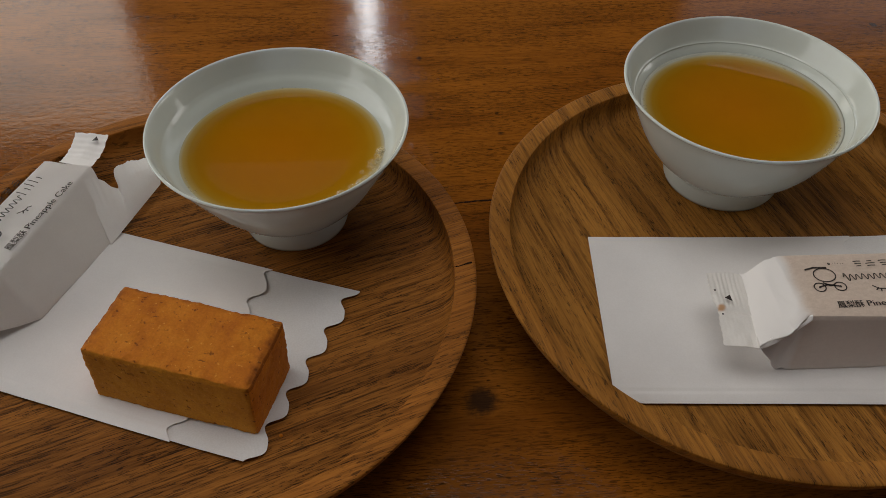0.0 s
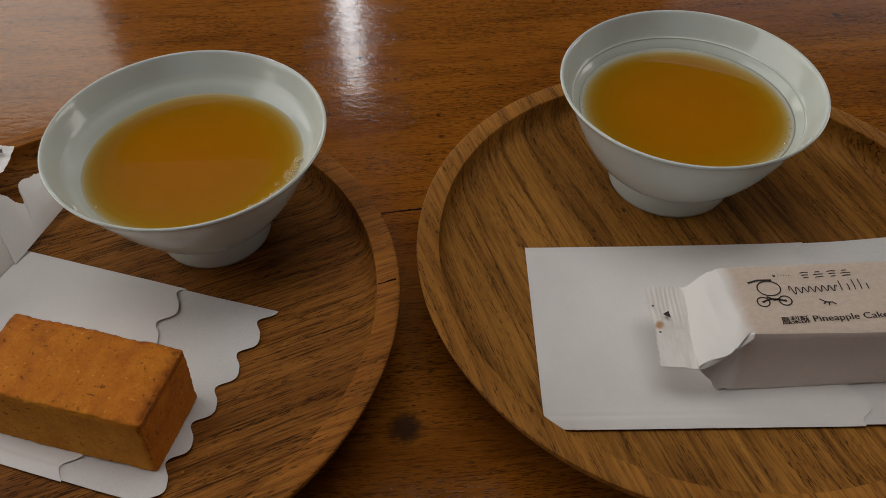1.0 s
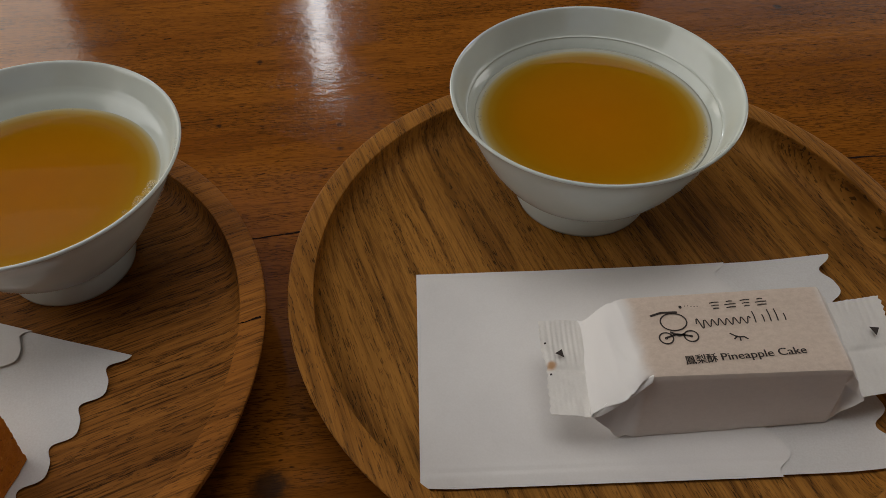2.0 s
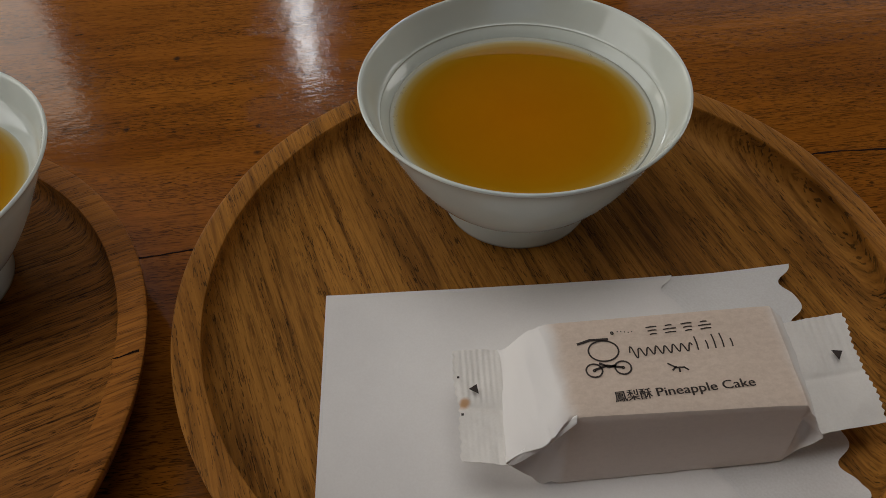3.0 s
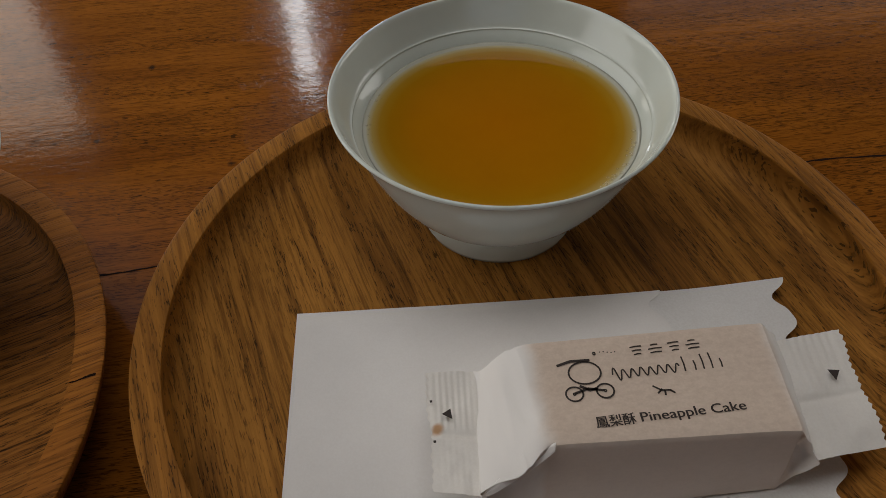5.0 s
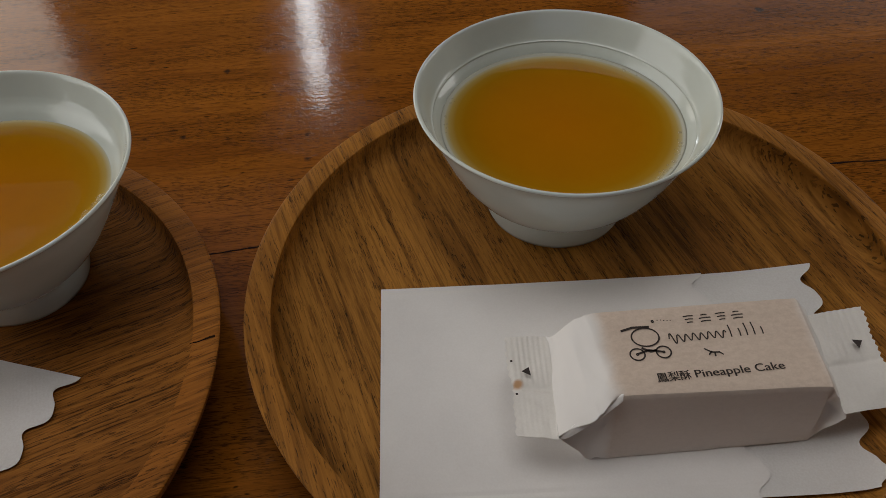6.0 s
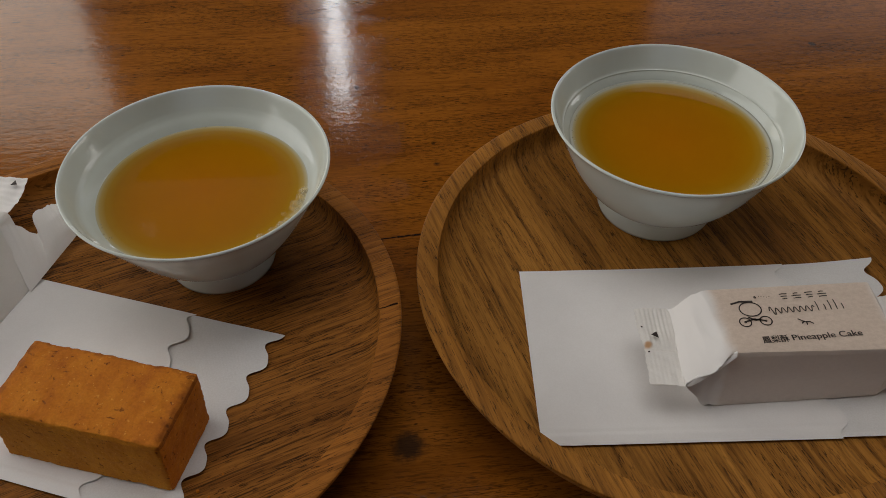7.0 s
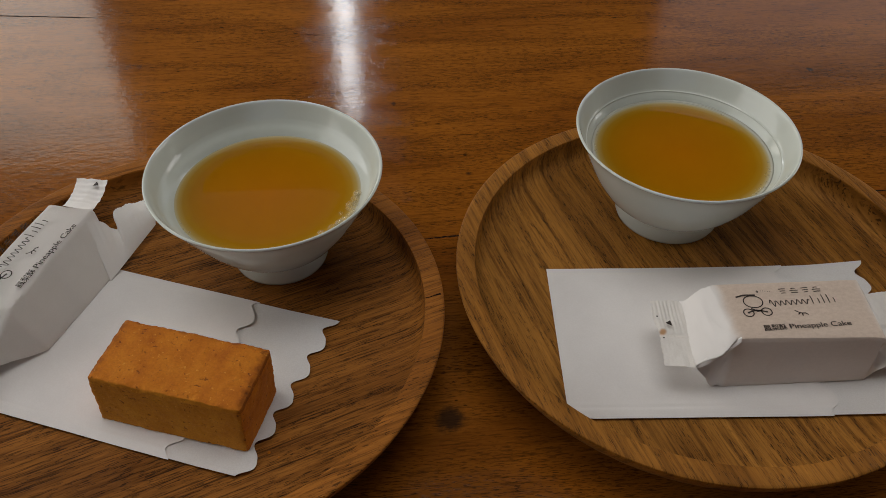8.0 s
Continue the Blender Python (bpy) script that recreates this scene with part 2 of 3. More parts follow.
def cake_crust():
    m = Mat("baked_pastry_crust", Roughness=0.8)
    m.bsdf.inputs["Specular IOR Level"].default_value = 0.25
    patch = m.noise(m.coords(), 85.0, 5.0, 0.65)
    grain = m.noise(m.coords(), 1100.0, 4.0, 0.65)
    pits = m.noise(m.coords(), 620.0, 3.0, 0.55, 0.2)
    specks = m.noise(m.coords(), 700.0, 1.0, 0.5)
    col = m.ramp(patch, ((0.3, (0.40, 0.112, 0.005)), (0.5, (0.53, 0.168, 0.008)), (0.7, (0.62, 0.225, 0.015))))
    tc, sep = m.node("TexCoord"), m.node("SeparateXYZ")          # the long sides are paler and yellower
    m.link(tc.outputs["Normal"], sep.inputs[0])
    side = m.math("MULTIPLY", m.math("POWER", m.math("ABSOLUTE", sep.outputs[1]), 3.0), 0.75)
    col = m.mix(side, col, m.ramp(patch, ((0.3, (0.48, 0.195, 0.010)), (0.7, (0.62, 0.29, 0.022)))))
    place = m.node("SeparateXYZ")                              # the top's edges are toasted darker
    m.link(tc.outputs["Object"], place.inputs[0])
    near = m.math("MAXIMUM", m.math("DIVIDE", m.math("ABSOLUTE", place.outputs[0]), 0.0330), m.math("SUBTRACT", m.math("DIVIDE", m.math("ABSOLUTE", place.outputs[1]), 0.0165), 0.01))
    near = m.math("ADD", m.math("MULTIPLY", near, m.math("GREATER_THAN", place.outputs[2], 0.0240)), m.math("MULTIPLY", m.math("SUBTRACT", m.noise(m.coords(), 260.0, 4.0, 0.6), 0.5), 0.28))
    col = m.mix(m.math("MULTIPLY", m.ramp(near, ((0.89, (0, 0, 0)), (1.02, (1, 1, 1)))), 0.75), col, (0.20, 0.052, 0.004))
    col = m.mix(0.45, col, m.ramp(grain, ((0.3, (0.66, 0.58, 0.5)), (0.7, (1.14, 1.12, 1.05)))), "MULTIPLY")
    dents = m.noise(m.coords((0.7, 1.2, 1.0)), 300.0, 3.0, 0.6, 0.6)
    hole = m.math("MAXIMUM", m.ramp(pits, ((0.65, (0, 0, 0)), (0.72, (1, 1, 1)))), m.ramp(dents, ((0.655, (0, 0, 0)), (0.70, (1, 1, 1)))))
    col = m.mix(m.math("MULTIPLY", hole, 0.72), col, (0.13, 0.034, 0.004))
    crumb = m.ramp(specks, ((0.70, (0, 0, 0)), (0.76, (1, 1, 1))))
    col = m.mix(m.math("MULTIPLY", crumb, 0.35), col, (0.8, 0.42, 0.08))
    h = m.math("SUBTRACT", m.math("MULTIPLY", grain, 0.7), hole)
    n = m.bump(h, 0.00034, 0.9)
    return m.set(Base_Color=col, Normal=n)


CRUST = cake_crust()


def tea_liquid():
    """Amber tea: deep in the middle, thin and paler towards the bowl's wall."""
    m = Mat("amber_tea", Roughness=0.02, IOR=1.33)
    tc, sep = m.node("TexCoord"), m.node("SeparateXYZ")
    m.link(tc.outputs["Object"], sep.inputs[0])
    r = m.math("SQRT", m.math("ADD", m.math("MULTIPLY", sep.outputs[0], sep.outputs[0]), m.math("MULTIPLY", sep.outputs[1], sep.outputs[1])))
    depth = m.ramp(m.math("DIVIDE", r, 0.0437), ((0.0, (0.405, 0.140, 0.001)), (0.66, (0.380, 0.148, 0.001)), (0.82, (0.360, 0.162, 0.003)), (0.90, (0.37, 0.200, 0.015)), (0.955, (0.41, 0.29, 0.085)), (0.985, (0.45, 0.40, 0.24)), (1.0, (0.48, 0.48, 0.41))))
    soft = m.noise(m.coords(), 45.0, 3.0)
    col = m.mix(0.22, depth, m.ramp(soft, ((0.3, (0.85, 0.82, 0.8)), (0.7, (1.08, 1.08, 1.0)))), "MULTIPLY")
    return m.set(Base_Color=col)


TEA = tea_liquid()
BUBBLE = Mat("tea_bubble", Roughness=0.03, IOR=1.6, Alpha=0.13, Base_Color=(1.0, 0.85, 0.5, 1)).mat


# ---- building helpers ----
def part(name, bm, material, parent=None, label="", smooth=True, sharp=0):
    """Links a bmesh as one mesh object, under a thing or part if one is given."""
    bmesh.ops.recalc_face_normals(bm, faces=bm.faces)
    me = bpy.data.meshes.new(name)
    bm.to_mesh(me)
    bm.free()
    if smooth:
        me.polygons.foreach_set("use_smooth", [True] * len(me.polygons))
        if sharp:
            me.set_sharp_from_angle(angle=radians(sharp))
    me.materials.append(material)
    ob = new(name, me)
    ob.parent = parent
    if label:
        ob["label"] = label
    return ob


def box(bm, x0, x1, y0, y1, z0, z1, bevel=0.0):
    made = bmesh.ops.create_cube(bm, size=1, matrix=Matrix.LocRotScale(((x0 + x1) / 2, (y0 + y1) / 2, (z0 + z1) / 2), None, (x1 - x0, y1 - y0, z1 - z0)))
    if bevel:
        edges = list({e for v in made["verts"] for e in v.link_edges})
        bmesh.ops.bevel(bm, geom=edges, offset=bevel, segments=2, affect="EDGES", profile=0.5)


def lathe(profile, segments):
    """A turned solid from (radius, height) pairs."""
    bm = bmesh.new()
    rings = []
    for r, z in profile:
        if r < 1e-6:
            rings.append([bm.verts.new((0, 0, z))])
        else:
            rings.append([bm.verts.new((r * math.cos(2 * math.pi * k / segments), r * math.sin(2 * math.pi * k / segments), z)) for k in range(segments)])
    for a, b in zip(rings, rings[1:]):
        for k in range(segments):
            j = (k + 1) % segments
            quad = [a[k % len(a)], a[j % len(a)], b[j % len(b)], b[k % len(b)]]
            quad = [v for i, v in enumerate(quad) if v not in quad[:i]]
            if len(quad) > 2:
                bm.faces.new(quad)
    return bm


def smooth_profile(points, steps=5):
    """A Catmull-Rom line through (radius, height) pairs."""
    out = []
    for i in range(len(points) - 1):
        p0, p1, p2, p3 = (Vector(points[max(0, min(len(points) - 1, i + k))]) for k in (-1, 0, 1, 2))
        for s in range(steps):
            t = s / steps
            q = 0.5 * (2 * p1 + (p2 - p0) * t + (2 * p0 - 5 * p1 + 4 * p2 - p3) * t * t + (3 * p1 - p0 - 3 * p2 + p3) * t ** 3)
            out.append((max(q.x, 0.0), q.y))
    out.append(points[-1])
    return out


def sheet(us, vs, place, thickness=0.0002):
    """A thin sheet: place(u, v) gives each corner of the grid."""
    bm = bmesh.new()
    grid = [[bm.verts.new(place(u, v)) for v in vs] for u in us]
    for i in range(len(us) - 1):
        for j in range(len(vs) - 1):
            bm.faces.new((grid[i][j], grid[i + 1][j], grid[i + 1][j + 1], grid[i][j + 1]))
    bmesh.ops.recalc_face_normals(bm, faces=bm.faces)
    if thickness:
        bmesh.ops.solidify(bm, geom=list(bm.faces), thickness=thickness)
    return bm


def lettering(body, size, x, y, z, turn, name, parent, material=INK, width=0.0):
    """Printed words, flat on a surface."""
    cu = bpy.data.curves.new(name, "FONT")
    cu.body, cu.size, cu.resolution_u = body, size, 3
    tmp = new(name, cu)
    me = bpy.data.meshes.new_from_object(tmp.evaluated_get(bpy.context.evaluated_depsgraph_get()))
    bpy.data.objects.remove(tmp)
    xs = [v.co.x for v in me.vertices]
    k = width / (max(xs) - min(xs)) if width else 1.0
    me.transform(Matrix.Diagonal((k, 1, 1, 1)))
    bm = bmesh.new()                                          # heavy strokes: two impressions side by side
    bm.from_mesh(me)
    me.transform(Matrix.Translation((size * 0.035, 0, 0.00003)))
    bm.from_mesh(me)
    bm.to_mesh(me)
    bm.free()
    me.materials.clear()
    me.materials.append(material)
    ob = new(name, me)
    ob.parent, ob.matrix_local = parent, pose(x, y, z, 0, 0, turn)
    return ob


def linspace(a, b, n):
    return [a + (b - a) * i / (n - 1) for i in range(n)]


# ---- the room ----
TOP = 0.75                      # the table's top
ROOM = (-1.5, 2.9, -2.4, 2.1, 2.27)   # x0, x1, y0, y1, height


def wall(name, along_x, at, lo, hi, high, thick, openings):
    """A wall with openings (from, to, sill, head) right through it."""
    bm = bmesh.new()

    def piece(a, b, z0, z1):
        if along_x:
            box(bm, a, b, min(at, at + thick), max(at, at + thick), z0, z1)
        else:
            box(bm, min(at, at + thick), max(at, at + thick), a, b, z0, z1)
    edge = lo
    for a, b, sill, head in openings:
        piece(edge, a, 0, high)
        if sill > 0:
            piece(a, b, 0, sill)
        piece(a, b, head, high)
        edge = b
    piece(edge, hi, 0, high)
    return tagged(part(name, bm, WALL_PAINT, smooth=False), "plain matt plastered cafe wall", "wall", kind="structure")


def window(name, along_x, at, a, b, sill, head, bars):
    """A window in its opening: a frame with bars and its panes."""
    root = tagged(new(name), "dark wooden framed cafe window in the wall, out of view", "window", kind="structure")
    w = 0.04

    def add(nm, p, q, z0, z1, half, mat):
        bm = bmesh.new()
        if along_x:
            box(bm, p, q, at - half, at + half, z0, z1)
        else:
            box(bm, at - half, at + half, p, q, z0, z1)
        return part(nm, bm, mat, root, smooth=False)
    w = min(w, (b - a) * 0.12)
    add("jamb", a, a + w, sill, head, 0.03, FRAME_PAINT)
    add("jamb", b - w, b, sill, head, 0.03, FRAME_PAINT)
    add("sill", a + w, b - w, sill, sill + 0.04, 0.032, FRAME_PAINT)
    add("head", a + w, b - w, head - 0.04, head, 0.032, FRAME_PAINT)
    cuts = [a + w + (b - a - 2 * w) * i / (bars + 1) for i in range(bars + 2)]
    for c in cuts[1:-1]:
        add("mullion", c - 0.015, c + 0.015, sill + 0.04, head - 0.04, 0.028, FRAME_PAINT)
    for i, (p, q) in enumerate(zip(cuts, cuts[1:])):
        g = add("pane", p + (0.015 if i else 0), q - (0.015 if i < bars else 0), sill + 0.04, head - 0.04, 0.003, GLASS)
        g.visible_shadow = False
    return root


x0, x1, y0, y1, high = ROOM
wall("wall_north", True, y1, x0 - 0.2, x1 + 0.2, high, 0.2, [(-1.48, -0.78, 0.55, 2.15), (-0.155, -0.081, 0.65, 2.05), (0.78, 2.72, 0.55, 1.93)])
wall("wall_south", True, y0 - 0.2, x0 - 0.2, x1 + 0.2, high, 0.2, [(-1.0, 1.0, 0.9, 2.22)])
wall("wall_west", False, x0 - 0.2, y0, y1, high, 0.2, [(-0.42, 1.62, 0.8, 2.20)])
wall("wall_east", False, x1, y0, y1, high, 0.2, [(0.75, 2.05, 0.7, 2.20)])
window("window_1", True, y1 + 0.1, -1.48, -0.78, 0.55, 2.15, 0)
window("window_2", True, y1 + 0.1, -0.155, -0.081, 0.65, 2.05, 0)
# added opening for the table's haze light
window("added_window_8", True, y1 + 0.1, 0.78, 2.72, 0.55, 1.93, 0)
# added opening for the fill from behind
window("added_window_3", True, y0 - 0.1, -1.0, 1.0, 0.9, 2.22, 2)
window("window_5", False, x0 - 0.1, -0.42, 1.62, 0.8, 2.20, 2)
# added opening for the side fill
window("added_window_4", False, x1 + 0.1, 0.75, 2.05, 0.7, 2.20, 1)
bm = bmesh.new()
box(bm, x0 - 0.2, x1 + 0.2, y0 - 0.2, y1 + 0.2, -0.1, 0)
tagged(part("floor", bm, FLOOR_WOOD, smooth=False), "brown wooden cafe floor under the table", "floor", kind="structure")
ADDED_SKYLIGHTS = ((-0.87, 0.67, 0.01, 0.73), (-1.48, 0.0, 1.20, 2.08))      # added openings in the ceiling: x from, to, y from, to
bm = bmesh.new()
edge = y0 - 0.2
for a, b, c, d in ADDED_SKYLIGHTS:
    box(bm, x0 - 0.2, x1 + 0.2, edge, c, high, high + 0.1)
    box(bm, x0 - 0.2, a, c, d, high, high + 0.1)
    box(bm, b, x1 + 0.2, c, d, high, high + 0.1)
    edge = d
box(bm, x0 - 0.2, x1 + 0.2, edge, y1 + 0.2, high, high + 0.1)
tagged(part("ceiling", bm, CEILING_PAINT, smooth=False), "dark stained wooden ceiling with two added skylights", "ceiling", kind="structure")


def skylight(name, a, b, c, d):
    """A flat framed pane, added in the ceiling."""
    root = tagged(new(name), "added flat framed skylight in the dark ceiling", "skylight", kind="structure")
    w = 0.03
    for p, q, r, t in ((a, a + w, c, d), (b - w, b, c, d), (a + w, b - w, c, c + w), (a + w, b - w, d - w, d)):
        bar = bmesh.new()
        box(bar, p, q, r, t, high + 0.03, high + 0.09)
        part("frame_bar", bar, FRAME_PAINT, root, smooth=False)
    glass = bmesh.new()
    box(glass, a + w, b - w, c + w, d - w, high + 0.055, high + 0.061)
    part("pane", glass, GLASS, root, smooth=False).visible_shadow = False


skylight("added_window_6", *ADDED_SKYLIGHTS[0])
# added opening for the light that the tea reflects
skylight("added_window_7", *ADDED_SKYLIGHTS[1])
bm = bmesh.new()
box(bm, -400, 400, -400, 400, -0.6, -0.15)
tagged(part("ground", bm, GROUND, smooth=False), "grey paved ground outside the windows", "ground", kind="structure")


# ---- the table ----
def dining_table():
    root = tagged(new("wooden_table"), "long varnished reddish-brown wooden table with worn grain", "table")
    bm = bmesh.new()
    box(bm, -0.85, 1.05, -0.32, 0.62, TOP - 0.04, TOP, 0.004)
    top = part("tabletop", bm, TABLE_WOOD, root, smooth=False)
    for x in (-0.78, 0.98):
        for y in (-0.25, 0.55):
            bm = bmesh.new()
            box(bm, x - 0.035, x + 0.035, y - 0.035, y + 0.035, 0, TOP - 0.041, 0.004)
            part("leg", bm, TABLE_WOOD, root, smooth=False)
    for y in (-0.25, 0.55):
        bm = bmesh.new()
        box(bm, -0.744, 0.944, y - 0.012, y + 0.012, TOP - 0.13, TOP - 0.041, 0.002)
        part("apron", bm, TABLE_WOOD, root, smooth=False)
    return top


tabletop = dining_table()


def crack(points, wide, seed):
    """A dark split in the table's wood, tapering at both ends."""
    rnd = random.Random(seed)
    bm = bmesh.new()
    rows, n = [], 60
    for i in range(n + 1):
        s = i / n * (len(points) - 1)
        k = min(int(s), len(points) - 2)
        f = s - k
        x, y = (points[k][c] * (1 - f) + points[k + 1][c] * f for c in (0, 1))
        y += 0.0006 * noise.noise((x * 60, seed, 0)) + 0.0003 * noise.noise((x * 300, seed, 1))
        h = wide * (0.35 + 0.65 * rnd.random()) * min(1, 6 * i / n, 6 * (n - i) / n) + 0.00004
        rows.append([bm.verts.new((x, y + q, TOP + z)) for q, z in ((-h, 0.0001), (0, 0.00016), (h, 0.0001))])
    for a, b in zip(rows, rows[1:]):
        for j in (0, 1):
            bm.faces.new((a[j], b[j], b[j + 1], a[j + 1]))
    return part("crack", bm, CRACK, tabletop, "dark split along the grain")


crack([(-0.02, 0.241), (0.03, 0.2465), (0.06, 0.249)], 0.0006, 1)
crack([(0.265, 0.2725), (0.30, 0.274), (0.36, 0.272), (0.48, 0.281)], 0.0006, 2)
crack([(-0.42, 0.500), (-0.27, 0.494), (-0.195, 0.488)], 0.0007, 3)
crack([(-0.16, 0.512), (-0.09, 0.515), (-0.03, 0.523)], 0.0008, 4)


# ---- the trays ----
TRAY = [(0, 0), (0.090, 0), (0.098, 0.001), (0.1060, 0.0060), (0.1128, 0.0140), (0.1160, 0.0200), (0.1175, 0.0238), (0.1180, 0.0254), (0.1179, 0.0261), (0.1174, 0.0265), (0.1166, 0.0266),
        (0.1096, 0.0266), (0.1090, 0.0264), (0.1088, 0.0256), (0.1092, 0.0236), (0.1095, 0.0210), (0.1090, 0.0176), (0.1075, 0.0147), (0.1044, 0.0129), (0.099, 0.0121), (0.094, 0.012), (0.06, 0.012), (0, 0.012)]
COVE = [(0.099, 0.0121), (0.1044, 0.0129), (0.1075, 0.0147), (0.1090, 0.0176), (0.1095, 0.0210)]
TRAY_A, TRAY_B = (-0.0800, 0.1795), (0.1604, 0.1962)
FLOOR_Z = TOP + 0.012


def tray_height(x, y):
    """The height above the table of a tray's inner surface."""
    r = min(math.hypot(x - c[0], y - c[1]) for c in (TRAY_A, TRAY_B))
    inner = COVE
    if r <= inner[0][0]:
        return 0.012
    for (ra, za), (rb, zb) in zip(inner, inner[1:]):
        if r <= rb:
            return za + (zb - za) * (r - ra) / (rb - ra)
    return 0.0266


def tray(at, size, material, edge_material, label):
    """A tray turned from one board: its well, and the flat rim round it. Returns the rim."""
    root = tagged(new("round_tray"), label, "tray", "round trays on the table")
    root.matrix_world = pose(*at, TOP)
    prof = [(r * size, z) for r, z in TRAY]
    bm = lathe(prof[:6], 160)
    upper = lathe(prof[13:], 160)
    me = bpy.data.meshes.new("well")
    upper.to_mesh(me)
    upper.free()
    bm.from_mesh(me)
    bpy.data.meshes.remove(me)
    part("well", bm, material, root, sharp=40)
    return part("rim", lathe(prof[5:14], 160), edge_material, root, sharp=40)


tray_a = tray(TRAY_A, 0.983, TRAY_WOOD_A, LIT_RIM_WOOD_A, "round dark acacia wood tray with a cracked raised rim")
tray(TRAY_B, 0.996, TRAY_WOOD_B, RIM_WOOD_B, "round brown acacia wood tray holding a sealed pineapple cake")
bm = bmesh.new()
rows = []
for k in range(33):
    r = 0.1066 + 0.0080 * k / 32
    y = 0.34 * (r - 0.1106) + 0.0005 * noise.noise((k * 0.09, 1.5, 0.3)) + 0.00015 * noise.noise((k * 0.5, 3.5, 0.3))
    w = 0.00016 + 0.00030 * (k / 32) + 0.00012 * noise.noise((k * 0.35, 8.5, 0.3))
    rows.append((bm.verts.new((r, y - w, 0.02666)), bm.verts.new((r, y + w, 0.02666))))
for (a, b), (c, d) in zip(rows, rows[1:]):
    bm.faces.new((a, c, d, b))
seam = part("rim_crack", bm, CRACK, tray_a, "dark crack across the rim", smooth=False)
seam.matrix_local = pose(0, 0, 0, 0, 0, 1.1)

# ---- the tea bowls ----
BOWL_OUT = [(0, 0.003), (0.0205, 0.003), (0.0235, 0.0006), (0.0255, 0), (0.0268, 0.0005), (0.0272, 0.002), (0.0264, 0.0075), (0.0266, 0.0096)]
BOWL_WALL = [(0.0266, 0.0096), (0.0300, 0.0122), (0.0365, 0.0190), (0.0422, 0.0280), (0.0468, 0.0380), (0.0502, 0.0465), (0.0526, 0.0510), (0.0540, 0.0524), (0.0543, 0.0532), (0.0537, 0.0537), (0.0528, 0.0530),
             (0.0514, 0.0496), (0.0498, 0.0462), (0.0489, 0.0445)]
BOWL_IN = [(0.0484, 0.0437), (0.0480, 0.0433), (0.0477, 0.0432), (0.0476, 0.0431), (0.0477, 0.0429), (0.0474, 0.0425), (0.0467, 0.0418), (0.0459, 0.0409), (0.0450, 0.0396), (0.0438, 0.0378), (0.0400, 0.0300), (0.0335, 0.0200), (0.0240, 0.0130), (0.0120, 0.0105), (0, 0.0100)]
SOFT_IN = [(0.0485, 0.0437), (0.0480, 0.0430), (0.0474, 0.0424), (0.0467, 0.0418), (0.0459, 0.0409), (0.0450, 0.0396)] + BOWL_IN[9:]
TEA_Z = 0.0388


def tea_bowl(x, y, turn, inside, label, slim=1.0, lean=(0, 0)):
    """A turned bowl. slim: the foot's share of its usual width; lean: how far the foot stands off the rim's centre."""
    bm = lathe(BOWL_OUT[:-1] + smooth_profile(BOWL_WALL, 4) + inside, 144)
    for v in bm.verts:
        k = max(0.0, 1 - v.co.z / 0.045)
        narrow = 1 - (1 - slim) * min(1.0, k * 1.25)
        v.co.x, v.co.y = v.co.x * narrow + lean[0] * k, v.co.y * narrow + lean[1] * k
    ob = part("tea_bowl", bm, PORCELAIN)
    ob.matrix_world = pose(x, y, FLOOR_Z, 0, 0, turn)
    return tagged(ob, label, "bowl", "tea bowls on the trays")


bm = bmesh.new()
bmesh.ops.create_uvsphere(bm, u_segments=14, v_segments=9, radius=1)
bubble_form = part("bubble", bm, BUBBLE)
BUBBLE_MESH = bubble_form.data
bpy.data.objects.remove(bubble_form)


def tea(x, y, label, clusters, seed):
    """Tea in a bowl: a flat surface that climbs a little at its edge, with bubbles on it."""
    prof = [(0, -0.018), (0.0325, -0.0178), (0.0398, -0.0086), (0.0442, -0.0003), (0.0448, 0.0007), (0.0441, 0.0002), (0.0430, 0.0), (0.03, 0.0), (0.015, 0.0), (0, 0.0)]
    ob = part("tea", lathe(prof, 96), TEA)
    ob.matrix_world = pose(x, y, FLOOR_Z + TEA_Z)
    tagged(ob, label, "tea", "tea in the bowls")
    rnd = random.Random(seed)
    for a0, a1, count, big, inset in clusters:
        for _ in range(count):
            a = radians(rnd.uniform(a0, a1))
            r = 0.0436 - abs(rnd.gauss(0, inset))
            s = big * (0.35 + 0.65 * rnd.random() ** 2)
            b = new("bubble", BUBBLE_MESH)
            b.parent, b.matrix_local = ob, Matrix.LocRotScale((r * math.cos(a), r * math.sin(a), 0), None, (s, s, s * 0.7))
    return ob


BOWL_A, BOWL_B = (-0.0445, 0.2298), (0.1593, 0.2505)
tea_bowl(*BOWL_A, 0, SOFT_IN, "pale celadon porcelain tea bowl with flared rim, beside the unwrapped cake", 0.87, (0.0016, -0.0014))
tea_bowl(*BOWL_B, 40, BOWL_IN, "pale celadon porcelain tea bowl with flared rim, above the sealed cake")
tea(*BOWL_A, "clear amber oolong tea filling a porcelain bowl", [(-50, -4, 60, 0.0023, 0.0020), (205, 225, 7, 0.0009, 0.001), (80, 105, 5, 0.0008, 0.001)], 5)
tea(*BOWL_B, "deep amber oolong tea filling a porcelain bowl", [(-55, -12, 40, 0.0009, 0.0010), (35, 60, 4, 0.0008, 0.0004), (150, 190, 14, 0.0006, 0.0008)], 6)


# ---- the paper bags ----
BAG_W = 0.0880


